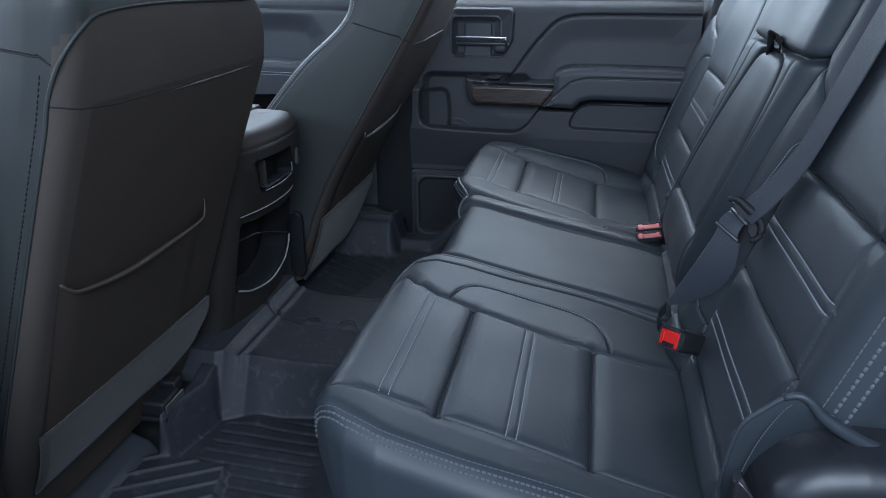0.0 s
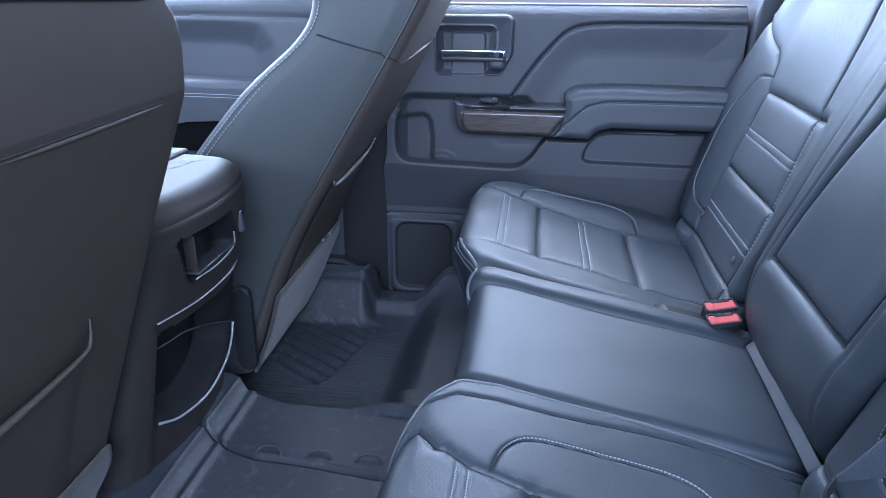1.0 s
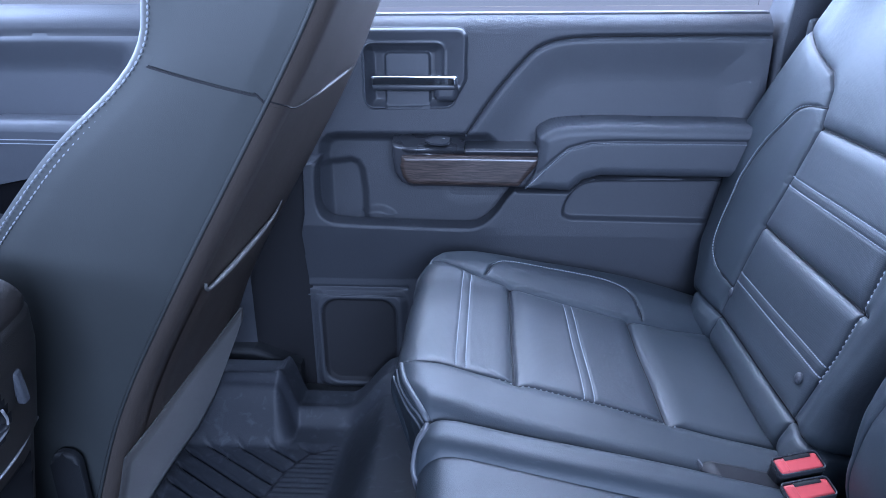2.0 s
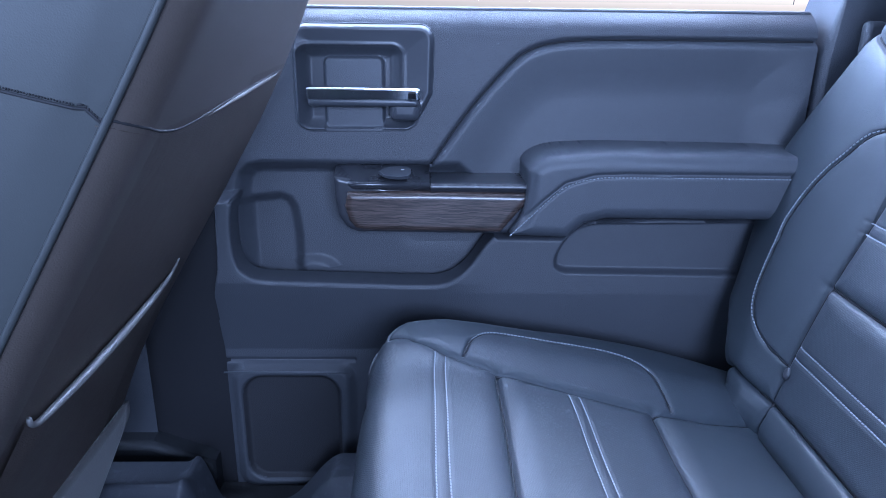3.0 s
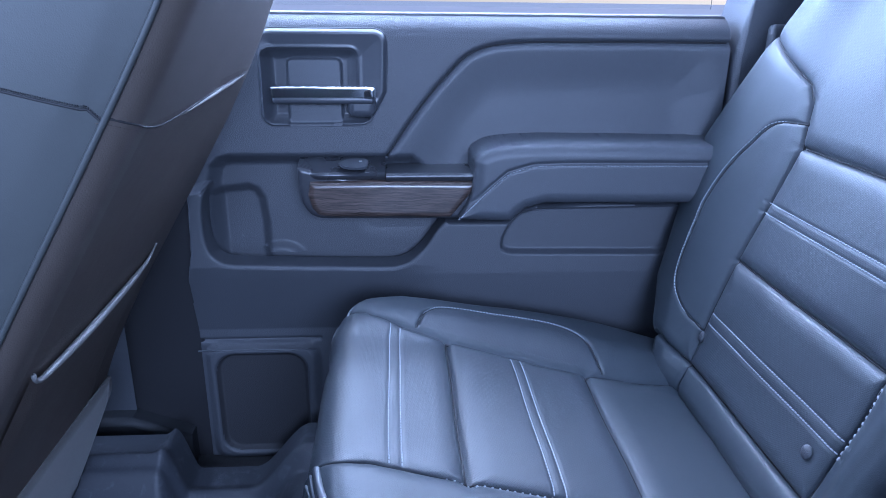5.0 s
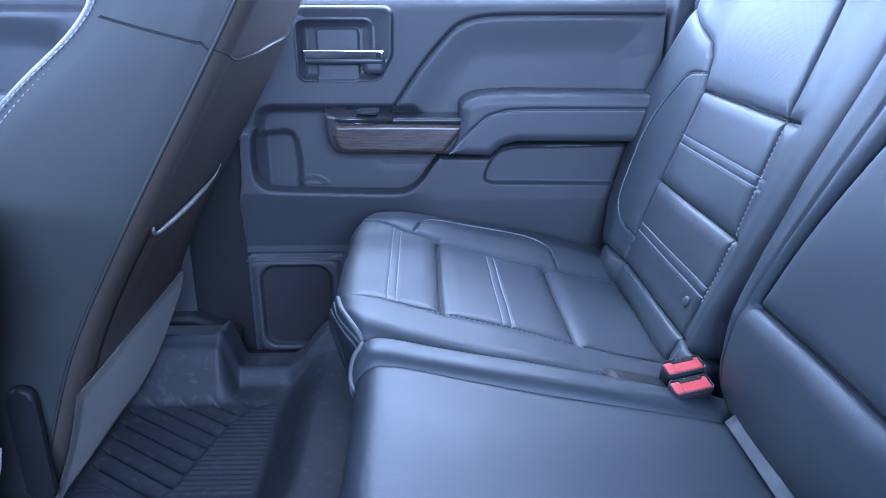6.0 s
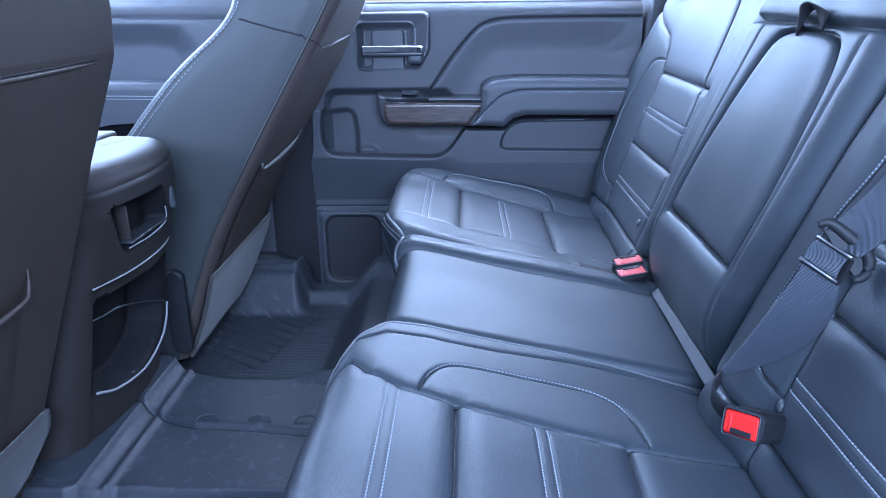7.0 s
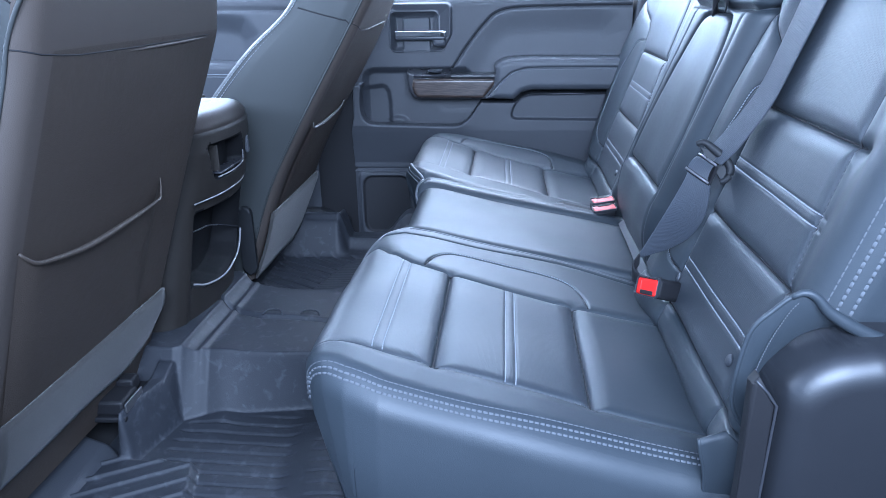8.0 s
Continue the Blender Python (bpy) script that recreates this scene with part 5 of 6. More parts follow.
    for t in np.linspace(0.02, 1.0, 76):
        z = zc + 0.006 + 0.85 * cap_z[2] * t
        xb, xf0 = back_x(z), float(np.interp(z, zs, xf))
        x = (xb - corner) + (xf0 + corner - xb + corner) * t
        seam.append(np.array((x, y_near(z) - 0.006 * math.sin(math.pi * (x - xf0) / (xb - xf0)) - 0.0002, z)))
    part("side_seam", tube(seam, 0.0011, 6), SEAM, seat, "dark side seam")
    v, f = [], []
    for a, b in zip(seam[2:-2], seam[3:-1]):
        o = np.array((0.0, -0.0003, 0.0020))
        v, f = join((v, f), tube([a + o, a + o + (b - a) * 0.35, a + o + (b - a) * 0.7], [0.0004, 0.0008, 0.0004], 5))
    part("stitching", (v, f), SEAM, seat, "black thread")
    # front edge thread on the side panel
    ft = [(float(np.interp(z, zs, xf)) + corner * 0.55, y0 + 0.002, z) for z in steps(0.45, ztop - 0.07, 0.006)]
    v, f = [], []
    for i in range(len(ft) - 1):
        a, b = np.array(ft[i]), np.array(ft[i + 1])
        for off in (0.0, 0.012):
            o = np.array((off, 0.0, 0.0))
            v, f = join((v, f), tube([a + o, a + o + (b - a) * 0.4, a + o + (b - a) * 0.75], [0.0006, 0.0014, 0.0006], 5))
    part("stitching", (v, f), THREAD, seat, "light grey ladder stitch")
    # pocket: raised hem and panel below it
    hem = spline([(back_x(z) + h, y0 + a * (y1 - y0), z) for a, z, h in bar], 50)
    part("pocket_hem", tube(hem, [0.0012 + 0.0034 * math.sin(math.pi * min(1, 0.04 + i / 50)) ** 0.6 for i in range(50)], 10), hem_mat, seat, "rounded pocket hem")
    w = y1 - y0
    vals = []
    ys, k = np.linspace(bar[0][0], bar[-1][0], 26), 22
    for a in ys:
        zt = float(np.interp(a, [q[0] for q in bar], [q[1] for q in bar]))
        for j in range(k):
            z = zt + (flap[0] - 0.03 - zt) * j / (k - 1)
            e = min(1, (1 - abs(2 * (a - ys[0]) / (ys[-1] - ys[0]) - 1)) * 6)
            vals.append((back_x(z) + 0.002 + 0.008 * e * (1 - 0.6 * j / (k - 1)), y0 + a * w, z))
    fs = [(i * k + j, i * k + j + 1, (i + 1) * k + j + 1, (i + 1) * k + j) for i in range(25) for j in range(k - 1)]
    part("map_pocket", (vals, fs), BACK_VINYL, seat, "black vinyl map pocket")
    # felt flap at the foot
    vals, k = [], 10
    ys = np.linspace(0.0, reach, 30)
    for a in ys:
        zt, zb = np.interp(a, [0, 0.5, 1], flap[0:1] * 2 + [flap[0] + 0.004]), np.interp(a, [0, 0.2, 0.75 * reach, 0.92 * reach, reach], [flap[1], flap[1], flap[1] - 0.01, flap[1] + 0.015, flap[0] - 0.05])
        if low:
            zb = np.interp(a / reach, [0, 0.06, 0.34, 0.7, 0.9, 1], low)
        for j in range(k):
            z = zt + (zb - zt) * j / (k - 1)
            vals.append((back_x(z) + 0.010 + 0.006 * math.sin(math.pi * j / (k - 1))+ 0.002 * math.sin(a * 9), y0 + 0.01 + a * (w - 0.03), z))
    n2 = len(vals)
    vals += [(x - 0.006, y, z) for x, y, z in vals]
    fs = [(i * k + j, i * k + j + 1, (i + 1) * k + j + 1, (i + 1) * k + j) for i in range(29) for j in range(k - 1)]
    fs += [tuple(n2 + q for q in reversed(g)) for g in fs]
    rimv = [i * k for i in range(30)] + [29 * k + j for j in range(1, k)] + [i * k + k - 1 for i in range(28, -1, -1)] + [j for j in range(k - 2, 0, -1)]
    fs += [(a, b, n2 + b, n2 + a) for a, b in zip(rimv, rimv[1:] + rimv[:1])]
    part("felt_flap", (vals, fs), FELT, seat, "grey felt flap")


def seat_foot(seat, x, y0, y1):
    part("base", rbox((x - 0.30, (y0 + y1) / 2, 0.13), (0.56, y1 - y0 - 0.06, 0.10), 0.02), BLACK, seat, "black seat base")
    part("cushion", rbox((x - 0.36, (y0 + y1) / 2, 0.25), (0.62, y1 - y0 - 0.02, 0.16), 0.05, (0, 6, 0), 5), LEATHER, seat)
    for y in (y0 + 0.09, y1 - 0.09):
        part("rail", rbox((x - 0.33, y, 0.055), (0.56, 0.035, 0.05), 0.006), BLACK, seat, "black steel seat rail")


# the passenger's hem is coloured as lit; the driver's keeps the plain vinyl
passenger = thing("front_seat", (-0.9, 1.97, 0.03), "reclined black leather front passenger seat with rear map pocket", "seat", "front seats")
front_seat(passenger, 1.715, 2.235, [(-0.735, 0.07), (-0.688, 0.20), (-0.663, 0.27), (-0.628, 0.35), (-0.588, 0.42), (-0.538, 0.505), (-0.48, 0.60), (-0.43, 0.68), (-0.400, 0.73), (-0.358, 0.80), (-0.31, 0.90)],
           [(-0.92, 0.07), (-0.885, 0.40), (-0.83, 0.50), (-0.797, 0.544), (-0.764, 0.579), (-0.719, 0.631), (-0.668, 0.681), (-0.62, 0.718), (-0.575, 0.75), (-0.562, 0.775), (-0.555, 0.80), (-0.55, 0.90)],
           ([0.0, 0.03, 0.08, 0.13, 0.19, 0.27, 0.35, 0.55, 0.795], [0.722, 0.715, 0.708, 0.703, 0.700, 0.700, 0.703, 0.708, 0.7125], 0.034),
           [(0.150, 0.480, 0.002), (0.162, 0.471, 0.005), (0.20, 0.465, 0.007), (0.36, 0.462, 0.008), (0.50, 0.464, 0.008), (0.65, 0.468, 0.007), (0.75, 0.474, 0.005), (0.787, 0.490, 0.002)], [0.262, 0.080],
           far_edge=([0.07, 0.55, 0.65, 0.711, 0.753, 0.786, 0.90], [2.235, 2.235, 2.205, 2.165, 2.13, 2.095, 2.02]), reach=0.905, strip=0.020, hem_mat=LIT_HEM, low=[0.100, 0.110, 0.138, 0.185, 0.222, 0.255])
seat_foot(passenger, -0.74, 1.74, 2.22)
part("recliner_cover", slab(rounded(-0.744, 0.10, -0.706, 0.285, 0.018), facing(1.712), 0.012, 0.006), TRIM_DARK, passenger, "black recliner cover")

driver = thing("front_seat", (-0.95, 1.02, 0.03), "black leather driver seat back with rear map pocket and felt flap", "seat", "front seats")
front_seat(driver, 0.768, 1.282, [(-0.795, 0.07), (-0.765, 0.155), (-0.735, 0.247), (-0.654, 0.486), (-0.572, 0.727), (-0.547, 0.80), (-0.530, 0.86), (-0.522, 0.90)],
           [(-0.98, 0.07), (-0.86, 0.40), (-0.80, 0.60), (-0.74, 0.75), (-0.72, 0.86), (-0.715, 0.90)],
           ([0.0, 0.06, 0.19, 0.45, 0.75, 0.955], [0.737, 0.729, 0.7225, 0.7215, 0.7225, 0.7245], 0.02), [(0.05, 0.500, 0.002), (0.075, 0.486, 0.010), (0.12, 0.476, 0.014), (0.30, 0.463, 0.018), (0.50, 0.463, 0.018), (0.72, 0.466, 0.014), (0.755, 0.476, 0.010), (0.765, 0.500, 0.002)], [0.256, 0.150], near_edge=([0.07, 0.20, 0.50, 0.72], [0.722, 0.728, 0.750, 0.768]), strip=0.012, hem_mat=BACK_VINYL,
           far_edge=([0.07, 0.50, 0.60, 0.65, 0.726, 0.784, 0.811, 0.828, 0.90], [1.300, 1.297, 1.299, 1.304, 1.310, 1.280, 1.258, 1.232, 1.15]),
           side_z=0.787, cap_top=([0.009, 0.027, 0.049, 0.082, 0.118, 0.24, 0.36, 0.66, 0.80], [0.790, 0.807, 0.821, 0.831, 0.837, 0.840, 0.841, 0.839, 0.834]))
seat_foot(driver, -0.80, 0.79, 1.25)


# ---- centre console ----
PLAN = spline([(-1.25, 1.290), (-0.95, 1.288), (-0.78, 1.290), (-0.712, 1.302), (-0.676, 1.326), (-0.660, 1.365), (-0.650, 1.42), (-0.6465, 1.47), (-0.650, 1.53),
               (-0.660, 1.585), (-0.676, 1.616), (-0.712, 1.634), (-0.80, 1.642), (-1.25, 1.642)], 260)


def console():
    c = thing("centre_console", (-0.85, 1.46, 0.05), "black centre console with rear cubby, tray and padded lid", "console")
    pl, s = PLAN, np.r_[0, np.cumsum(np.linalg.norm(np.diff(PLAN, axis=0), axis=1))]
    d = np.gradient(pl, axis=0)
    d /= np.linalg.norm(d, axis=1)[:, None]
    nx, ny = d[:, 1], -d[:, 0]
    top, r = 0.571, 0.038
    arc_len = r * math.pi / 2
    vs = steps(0.03, top - r + arc_len + 0.085, 0.0042)
    cub = [(1.366, 0.508), (1.502, 0.504), (1.532, 0.454), (1.524, 0.442), (1.402, 0.440), (1.390, 0.448)]
    tray = [(1.345, 0.372), (1.595, 0.362), (1.606, 0.262), (1.592, 0.236), (1.55, 0.214), (1.47, 0.200), (1.39, 0.208), (1.346, 0.226)]

    def on(u, z, inset=0.0):
        x, y = np.interp(u, s, pl[:, 0]), np.interp(u, s, pl[:, 1])
        return x, y, np.interp(u, s, nx), np.interp(u, s, ny)

    def place(U, V):
        x, y, ax, ay = on(U, V)
        a = np.clip((V - (top - r)) / r, 0, math.pi / 2)
        over = np.clip(V - (top - r) - arc_len, 0, None)
        z = np.where(V < top - r, V, top - r + r * np.sin(a))
        inset = r * (1 - np.cos(a)) + over
        z = z + 0.02 * over
        lean = 0.20 * (np.minimum(z, 0.5) - 0.42) * np.clip((x + 0.80) / 0.12, 0, 1)
        rear = x > -0.70
        f = np.where(rear, 1.0, 0.0)
        inset = inset + f * 0.032 * soft(signed(y, z, cub), 0.006) + f * 0.062 * soft(signed(y, z, tray), 0.008)
        inset = inset + f * 0.007 * soft(0.4005 - z, 0.004) * soft(y - 1.335, 0.01) * soft(1.615 - y, 0.01)
        inset = inset + f * 0.004 * np.exp(-((z - 0.5405) / 0.0022) ** 2)
        return np.stack([x - ax * inset + lean, y - ay * inset, z], -1)
    sh = Sheet(s, vs, place, lambda U, V: 0 * U)

    def ident(U, V):
        y = np.interp(U, s, pl[:, 1])
        rear = np.interp(U, s, pl[:, 0]) > -0.70
        q = np.where(V > 0.5405, 4, np.where(V > 0.4005, 0, 3))
        q = np.where(rear & (signed(y, V, cub) > -0.008), 1, q)
        return np.where(rear & (signed(y, V, tray) > -0.010), 2, q)
    sh.panels(ident, [("rear_panel", CONSOLE, ""), ("cubby", TRAY, "recessed cubby"), ("tray", TRAY, "open storage tray"), ("lower_panel", CONSOLE, ""), ("rear_shoulder", SHOULDER, "rounded dark brown padded shoulder")], c)

    def at(y, z, h=0.0):
        m = pl[:, 0] > -0.74
        u = float(np.interp(y, pl[m, 1], s[m]))
        x, yy, ax, ay = (float(q) for q in on(u, z))
        return (x + 0.20 * (z - 0.42) + ax * h, yy + ay * h, z)
    part("bright_line", tube(spline([at(y, 0.4015, 0.0005) for y in (1.332, 1.40, 1.47, 1.54, 1.612)], 30), 0.0016, 6), DULL_EDGE, c, "thin bright trim line")
    part("tray_edge", tube(spline([at(1.342, 0.226), at(1.39, 0.208), at(1.47, 0.200), at(1.55, 0.214), at(1.592, 0.236), at(1.606, 0.262)], 40), 0.0022, 8), DULL_EDGE, c, "bright curved tray edge")
    part("tray_lip", tube(spline([at(1.350, 0.318, -0.056), at(1.43, 0.314, -0.054), at(1.47, 0.312, -0.05), at(1.53, 0.296, -0.035), at(1.60, 0.268, -0.004)], 24), 0.0016, 6), GLOSS, c, "inner lip")
    part("cubby_edge", tube(spline([at(1.402, 0.440, 0.0005), at(1.46, 0.4395, 0.0005), at(1.522, 0.442, 0.0005), at(1.532, 0.452, 0.0005), at(1.524, 0.470, 0.0)], 30), 0.0014, 6), DULL_EDGE, c, "bright edge")
    part("cubby_shelf", rbox(at(1.468, 0.4475, -0.014), (0.026, 0.128, 0.005), 0.002), GLOSS, c)
    part("cubby_divider", rbox(at(1.412, 0.475, -0.018), (0.018, 0.003, 0.055), 0.001), CONSOLE, c)
    part("side_switch", rbox(at(1.552, 0.478, 0.002), (0.009, 0.011, 0.038), 0.003, (8, 0, 0)), TRIM, c)
    part("lid", rbox((-0.997, 1.468, 0.559), (0.49, 0.330, 0.036), 0.008, None, 4), SHOULDER, c, "smooth padded lid")


console()


# ---- floor, liners ----
def liner():
    us = steps(-0.80, -0.24, 0.0028)

    def height(X, Y):
        foot = np.interp(X, [-0.715, -0.698, -0.656, -0.466, -0.30], [1.178, 1.186, 1.208, 1.240, 1.244])
        brow = np.interp(X, [-0.715, -0.68, -0.655, -0.45], [1.232, 1.250, 1.262, 1.262])
        t = np.clip((Y - foot) / (brow - foot), 0, 1) * np.clip((np.interp(X, [-0.72, -0.68, -0.60], [1.665, 1.640, 1.612]) - Y) / 0.045, 0, 1)
        z = 0.118 * t
        lip = soft(-0.690 - X, 0.020)
        wall = soft(Y - 1.045, 0.012) * soft(1.27 - Y, 0.06)
        z = np.maximum(z, 0.100 * soft(X + 0.748, 0.008) * np.clip((-0.695 + 0.10 * np.clip(Y - 1.18, -0.13, 0) * 2.2 - X) / 0.016, 0, 1) * wall)
        z = z + 0.022 * lip * t + (0.007 * np.exp(-((X + 0.668) / 0.007) ** 2) + 0.005 * np.exp(-((X + 0.700) / 0.004) ** 2)) * t
        z = z + 0.10 * soft(Y - 2.135, 0.030) * soft(-0.585 - X, 0.02) + 0.030 * soft(Y - 2.185, 0.02) * soft(X + 0.60, 0.02) + 0.016 * np.exp(-((Y - 2.185) / 0.014) ** 2) * soft(X + 0.78, 0.02) * soft(-0.44 - X, 0.05)
        # near mat: flat bars with dark grooves, cut by a smooth band
        a = soft(Y - 0.86, 0.01) * soft(foot - 0.018 - Y, 0.01) * soft(X + 0.680, 0.01) * soft(-0.26 - X, 0.01) * (1 - np.exp(-((X + 0.425 + 0.12 * (Y - 1.1)) / 0.026) ** 4))
        z = z - 0.0045 * a * np.exp(-(((Y + 0.03 * X) % 0.0295 - 0.0148) / 0.0030) ** 2)
        # raised pad with slanting bars
        pad = soft(signed(X, Y, [(-0.79, 0.90), (-0.575, 0.90), (-0.590, 0.985), (-0.606, 1.042), (-0.625, 1.052), (-0.79, 1.052)]), 0.008)
        z = z * (1 - pad) + pad * (0.013 + 0.006 * np.exp(-(((Y - 0.58 * X - 1.393 + 0.021) % 0.042 - 0.021) / 0.0042) ** 2))
        # far mat: slanting coarse grooves up to a curved ledge, fine ribs behind it
        b = soft(Y - 1.625, 0.01) * soft(2.112 - Y, 0.01) * soft(X + 0.765, 0.01) * soft(-0.472 - X, 0.01)
        ledge = np.interp(Y, [1.70, 1.818, 1.822, 1.855, 1.957, 2.033, 2.085, 2.099, 2.17], [-0.76, -0.648, -0.623, -0.602, -0.579, -0.558, -0.528, -0.495, -0.46])
        wedge = soft(ledge - X, 0.004) * soft(Y - 1.806 + 0.68 * (X + 0.645), 0.005)
        coarse = -0.004 - 0.0120 * np.exp(-(((Y + 0.68 * X - 1.381) % 0.0425 - 0.02125) / 0.0032) ** 2) * soft(ledge - 0.008 - X, 0.004)
        fine = 0.0009 * np.sin(2 * math.pi * Y / 0.0135)
        z = z + b * (wedge * coarse + (1 - wedge) * fine)
        rise = np.interp(Y, [1.18, 1.24, 1.55, 1.62], [0.022, 0.0, 0.0, 0.085])
        z = z + rise * soft(X + 0.425 + 0.018 * (Y > 1.4) + 0.16 * (Y - 1.1) * (Y < 1.3) - 0.02 * (Y > 1.7), 0.050)
        # joint across the hump
        j = np.interp(X, [-0.72, -0.65, -0.60, -0.38], [1.470, 1.438, 1.420, 1.398])
        z = z - 0.014 * np.exp(-((Y - j) / 0.0042) ** 2) * t
        z = z + 0.004 * t * soft(Y - j, 0.006)
        # wear and soft creases
        return z + 0.0012 * np.sin(31 * X + 17 * Y) * t + 0.008 * np.exp(-((X + 0.62 + 0.15 * (Y - 1.2)) / 0.03) ** 2) * np.exp(-((Y - 1.215) / 0.045) ** 2)

    def place(X, Y):
        return np.stack([X, Y, height(X, Y)], -1)
    joint = 1.43
    for y0, y1, label in ((0.80, joint, "black rubber floor liner with ribs and scuffed hump"), (joint, 2.26, "black rubber floor liner with chevron bars")):
        m = thing("floor_liner", (-0.58, (y0 + y1) / 2, 0.0), label, "floor mat", "rear floor liners")
        sh = Sheet(us, steps(y0, y1, 0.0026), place, lambda U, V: 0 * U)
        sh.panels(lambda U, V: np.where(U < -0.672, 2, np.where((V > 1.19) & (V < 1.615), 0, np.where(U > -0.44, 3, 1))),
                  [("hump_cover", RUBBER, "smooth scuffed hump"), ("ribbed_field", RUBBER, "ribbed rubber"), ("raised_border", RUBBER, ""), ("rear_shelf", RUBBER, "smooth raised edge")], m)
        if y0 == joint:
            gap = [(-0.72, 1.470), (-0.69, 1.456), (-0.65, 1.438), (-0.60, 1.420), (-0.50, 1.409), (-0.38, 1.398), (-0.28, 1.398)]
            part("joint", tube([(x, y, float(height(np.array(x), np.array(y))) + 0.0012) for x, y in spline(gap, 60)], 0.0024, 6), SEAM, m, "dark joint between liners")
            for x in (-0.576, -0.492, -0.408):
                part("hook", tube(spline([(x - 0.023, 1.424, 0.121), (x - 0.017, 1.433, 0.127), (x, 1.437, 0.129), (x + 0.016, 1.432, 0.127), (x + 0.022, 1.423, 0.121)], 16), 0.0022, 6), RUBBER, m, "moulded hook")


liner()

bracket = thing("seat_rail_bracket", (-0.74, 1.10, 0.05), "dark steel rail bracket below the driver seat", "bracket")
part("plate", rbox((-0.785, 1.125, 0.082), (0.10, 0.13, 0.010), 0.003, (0, 0, 3)), BLACK, bracket)
part("rail_end", rbox((-0.780, 1.098, 0.100), (0.085, 0.060, 0.030), 0.006, (0, 0, 2)), BLACK, bracket)
part("upper_rail", rbox((-0.790, 1.140, 0.112), (0.085, 0.030, 0.026), 0.005, (0, 0, 4)), BLACK, bracket)
part("end_plate", rbox((-0.731, 1.098, 0.104), (0.004, 0.064, 0.018), 0.0015, (0, 0, 2)), STEEL, bracket, "bright worn steel edge")
ramp = Sheet(steps(-1.06, -0.752, 0.006), steps(0.80, 1.085, 0.006), lambda X, Y: np.stack([X, Y, -0.012 + 0.030 * soft(-0.766 - X, 0.016) + 0.052 * soft(-0.83 - X + 0.25 * (Y - 1.0), 0.10) - 0.03 * soft(Y - 1.075, 0.012)], -1), lambda U, V: 0 * U)
setting("trim_5", (ramp.P.reshape(-1, 3), [(i * len(ramp.vs) + j, (i + 1) * len(ramp.vs) + j, (i + 1) * len(ramp.vs) + j + 1, i * len(ramp.vs) + j + 1) for i in range(len(ramp.us) - 1) for j in range(len(ramp.vs) - 1)]), TRIM, "grey moulded floor trim below the seat", "trim")
setting("floor", rbox((-0.62, 1.52, -0.045), (2.6, 1.86, 0.06), 0.005), CARPET, "black carpeted cabin floor", "floor")
tagged(part("storage_front", rbox((-0.215, 1.53, 0.07), (0.05, 1.46, 0.17), 0.012, (0, -10, 0)), BLACK, None), "black carpeted storage box front under the bench", "storage box", kind="structure")
setting("trim_1", slab([(-1.6, -0.06), (-0.60, -0.06), (-0.60, 0.05), (-0.70, 0.09), (-1.6, 0.09)], lambda u, v, h: (u, 2.42 - h, v), 0.10, 0.012), TRIM_DARK, "dark sill trim below the doors", "trim")
pillar = setting("trim_2", slab([(-0.72, -0.03), (-0.562, -0.03), (-0.566, 0.50), (-0.590, 0.80), (-0.63, 1.20), (-0.74, 1.20), (-0.74, 0.80)], lambda u, v, h: (u, 2.46 - h, v), 0.10, 0.014), BLACK, "dark pillar trim between the doors", "trim")

# ---- rear pillar on the far side, with its belt ----
setting("trim_3", slab([(0.325, 0.30), (0.62, 0.30), (0.62, 1.2), (0.42, 1.2), (0.345, 0.80), (0.325, 0.72)], lambda u, v, h: (u, 2.46 - h, v), 0.105, 0.012), TRIM, "dark rear pillar trim beside the seat", "trim")
fb = thing("seat_belt", (0.40, 2.33, 0.75), "dark webbing belt running down the rear pillar", "seat belt")
part("webbing", ribbon(spline([(0.405, 2.335, 1.15), (0.412, 2.335, 0.95), (0.420, 2.33, 0.72)], 12), spline([(0.452, 2.325, 1.15), (0.459, 2.325, 0.95), (0.467, 2.32, 0.72)], 12), 0.0025), WEBBING, fb)
part("guide", rbox((0.382, 2.340, 0.745), (0.030, 0.02, 0.05), 0.008, None, 3), TRIM, fb, "plastic belt guide")

# ---- trim at the near door opening ----
arc = [(0.197, -0.06), (0.197, 0.36)] + [tuple(p) for p in spline([(0.197, 0.373), (0.199, 0.405), (0.207, 0.424), (0.222, 0.440), (0.237, 0.450), (0.253, 0.457), (0.284, 0.463)], 16)] + [(0.64, 0.475), (0.64, -0.06)]
setting("trim_4", puffy(arc, 0.725, 0.068, 0.036, 0.0022), QUARTER, "smooth dark quarter trim beside the door opening", "trim")
latch = thing("seat_latch_cover", (0.19, 0.70, 0.2), "black plastic cover beside the seat hinge", "cover")
cv = part("cover", slab([(0.160, -0.02), (0.196, -0.02), (0.194, 0.300), (0.196, 0.403), (0.178, 0.434), (0.172, 0.425), (0.173, 0.300)], lambda u, v, h: (u, 0.680 - h, v), 0.017, 0.004), BLACK, latch)
part("cover_edge", tube([(0.1745, 0.6635, 0.4305), (0.186, 0.6630, 0.4185), (0.1965, 0.6630, 0.4035), (0.1945, 0.6630, 0.300), (0.196, 0.663, 0.10)], 0.0016, 8), GLOSS, cv, "glossy edge")

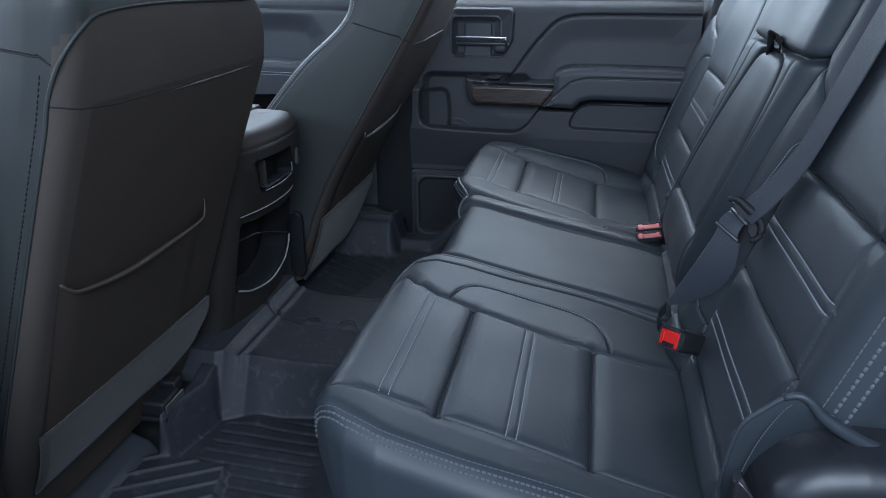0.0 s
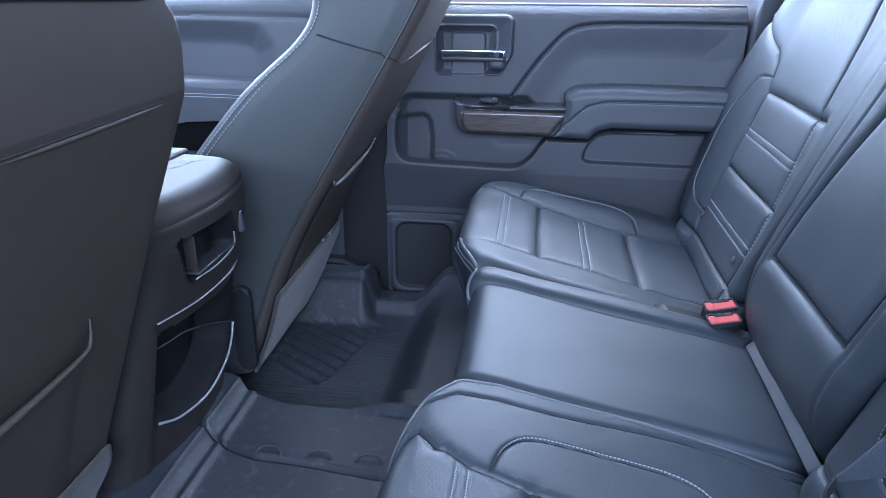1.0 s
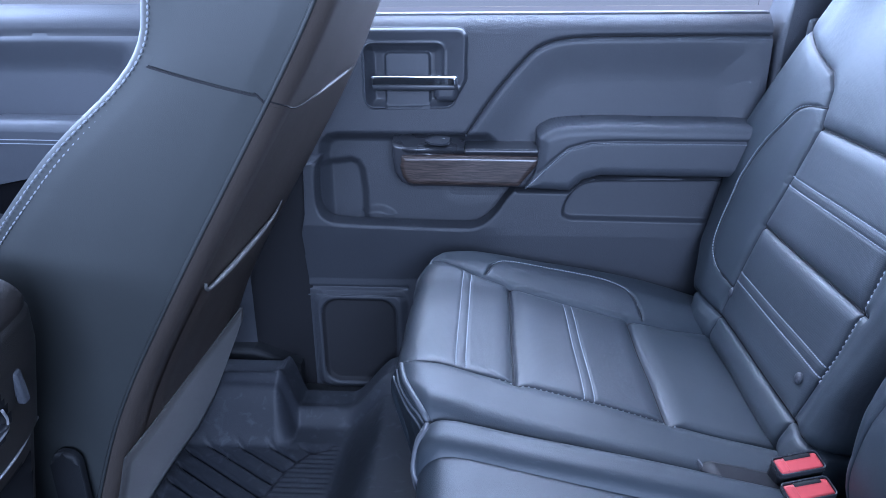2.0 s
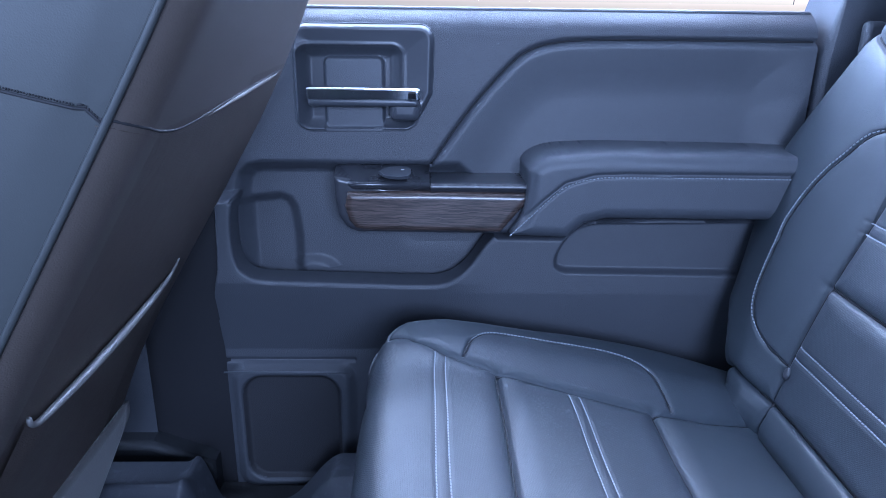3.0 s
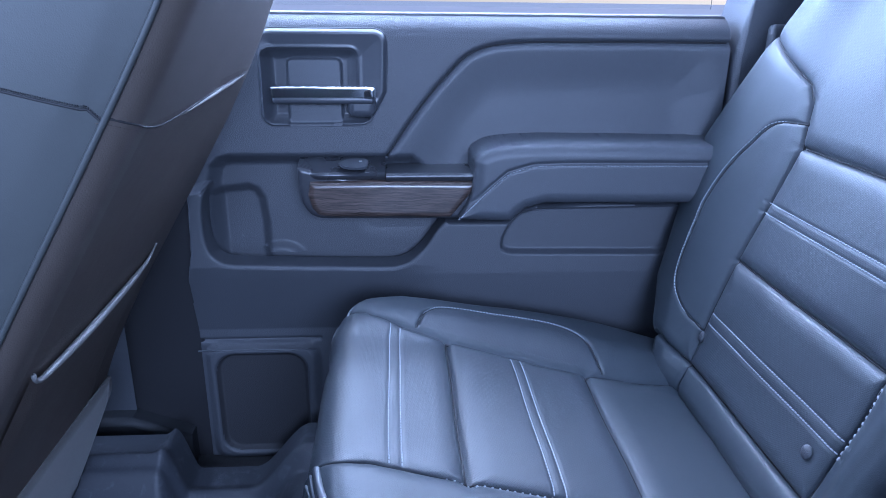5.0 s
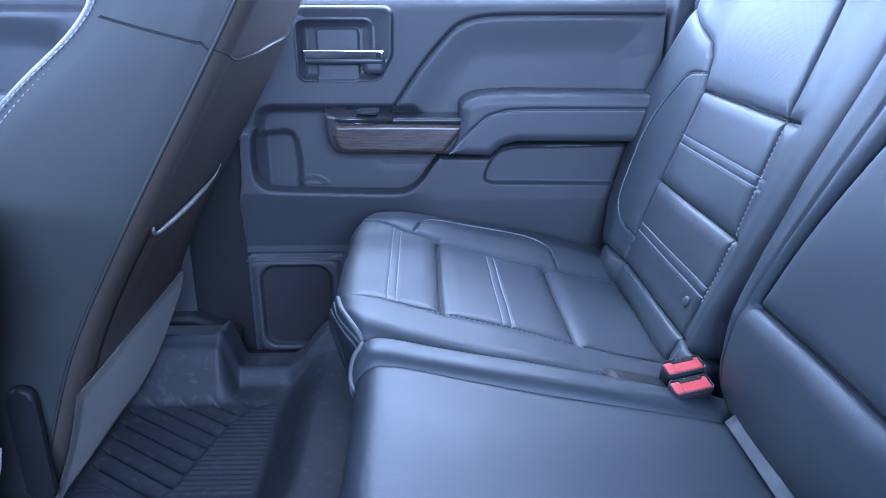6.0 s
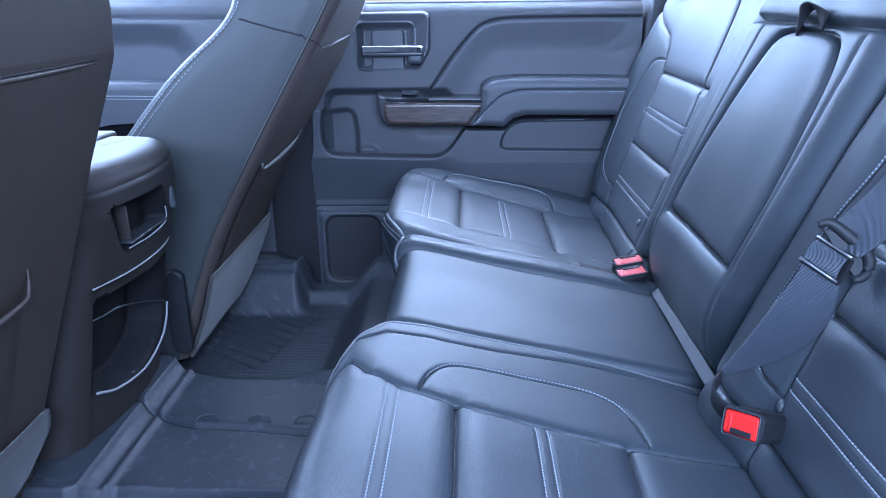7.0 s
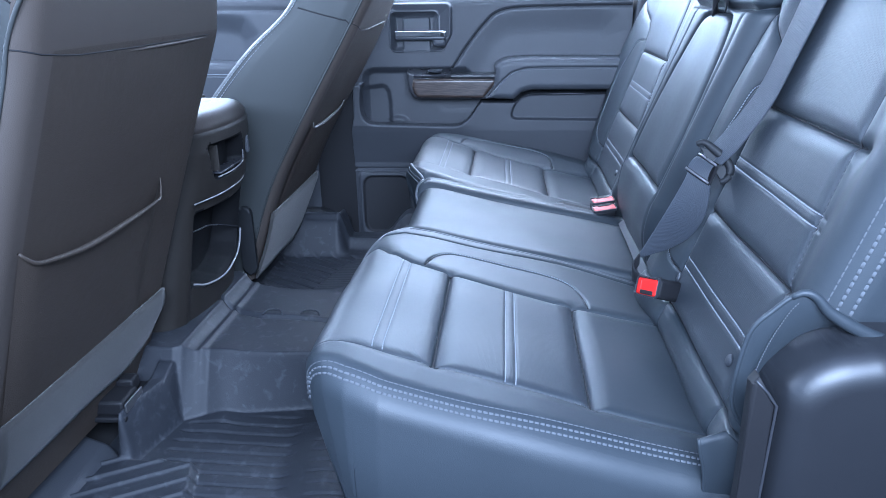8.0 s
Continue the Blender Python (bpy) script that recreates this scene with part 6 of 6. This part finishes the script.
# loose leather skirt of the near seat, with its hem and thread
outer = spline([(0.193, 0.718, 0.336), (0.176, 0.716, 0.365), (0.172, 0.714, 0.395), (0.180, 0.712, 0.457), (0.201, 0.711, 0.485), (0.214, 0.710, 0.498), (0.225, 0.709, 0.504),
                (0.237, 0.708, 0.499), (0.251, 0.707, 0.484), (0.281, 0.706, 0.466)], 60)
inner = spline([(0.197, 0.724, 0.334), (0.193, 0.722, 0.381), (0.199, 0.722, 0.409), (0.214, 0.721, 0.433), (0.235, 0.720, 0.454), (0.262, 0.718, 0.464), (0.284, 0.712, 0.460)], 60)
sk = part("side_skirt", ribbon(outer, inner, 0.004), LEATHER, near_seat, "loose leather skirt")
part("skirt_piping", tube(outer, 0.0026, 8), LEATHER, sk)
hem = spline([(0.214, 0.710, 0.498), (0.225, 0.708, 0.504), (0.237, 0.707, 0.499), (0.251, 0.706, 0.484), (0.281, 0.705, 0.466), (0.313, 0.705, 0.453), (0.40, 0.705, 0.425)], 40)
part("skirt_hem", tube(hem, [0.003 + 0.004 * min(1, i / 12) for i in range(40)], 10), LEATHER, sk, "rolled hem")
sew = spline([(0.187, 0.7135, 0.358), (0.188, 0.7125, 0.395), (0.199, 0.7115, 0.443), (0.213, 0.7105, 0.478), (0.222, 0.7095, 0.493)], 46)
v, f = [], []
for i in range(len(sew) - 1):
    a, b = sew[i], sew[i] + (sew[i + 1] - sew[i]) * 0.62
    v, f = join((v, f), tube([a, (a + b) / 2, b], [0.0004, 0.0009, 0.0004], 5))
part("stitching", (v, f), THREAD_DIM, sk, "dark grey thread")
p2 = spline([(0.152, 0.738, 0.311), (0.155, 0.736, 0.294), (0.161, 0.735, 0.269), (0.163, 0.735, 0.235), (0.166, 0.735, 0.12)], 24)
q2 = spline([(0.182, 0.745, 0.318), (0.200, 0.738, 0.300), (0.204, 0.734, 0.27), (0.206, 0.738, 0.237), (0.206, 0.738, 0.12)], 24)
cf = part("corner_flap", ribbon(p2, q2, 0.004), LEATHER, near_seat, "folded leather flap")
part("flap_piping", tube(p2, 0.0024, 8), LEATHER, cf)


# ---- cab shell ----
setting("ceiling", rbox((-0.65, 1.52, 1.235), (2.6, 1.75, 0.04), 0.01), HEADLINER, "pale cloth headliner of the cab", "ceiling")
rear_wall = thing("wall_rear", (0.66, 1.52, 0.0), "dark rear wall of the cab with its window opening", "wall", kind="structure")
part("lower_wall", rbox((0.66, 1.52, 0.40), (0.04, 1.80, 0.92), 0.005), TRIM_DARK, rear_wall)
part("upper_wall", rbox((0.66, 1.52, 1.19), (0.04, 1.80, 0.06), 0.005), TRIM_DARK, rear_wall)
for y in (0.75, 2.29):
    part("corner_post", rbox((0.66, y, 1.01), (0.04, 0.26, 0.30), 0.005), TRIM_DARK, rear_wall)
# out of view; added so that little sky light enters from behind
w3 = thing("window_3", (0.66, 1.52, 0.86), "unseen dark tinted rear pane, added to hold back light behind the bench", "window", kind="structure")
part("pane", rbox((0.66, 1.52, 1.01), (0.005, 1.28, 0.30), 0), PRIVACY_GLASS, w3)
front_wall = thing("wall_front", (-1.95, 1.52, 0.0), "plain dark bulkhead closing the front of the cab", "wall", kind="structure")
part("lower_wall", rbox((-1.93, 1.52, 0.38), (0.06, 1.80, 0.86), 0.005), TRIM_DARK, front_wall)
near_wall = thing("wall_near", (-1.2, 0.62, 0.0), "plain closed driver door and sill", "wall", kind="structure")
part("door_skin", rbox((-1.30, 0.60, 0.37), (1.16, 0.07, 0.84), 0.01), TRIM_DARK, near_wall)
part("pillar", rbox((-0.69, 0.60, 0.60), (0.09, 0.09, 1.26), 0.02, None, 3), TRIM_DARK, near_wall)
part("sill", rbox((-0.25, 0.62, -0.05), (0.9, 0.16, 0.06), 0.015, None, 3), TRIM_DARK, near_wall)
part("rear_quarter", rbox((0.50, 0.60, 0.60), (0.24, 0.06, 1.26), 0.01), TRIM_DARK, near_wall)

setting("ground", ([(-400, -400, -0.62), (400, -400, -0.62), (400, 400, -0.62), (-400, 400, -0.62)], [(0, 1, 2, 3)]), ASPHALT, "grey concrete ground around the vehicle", "ground")
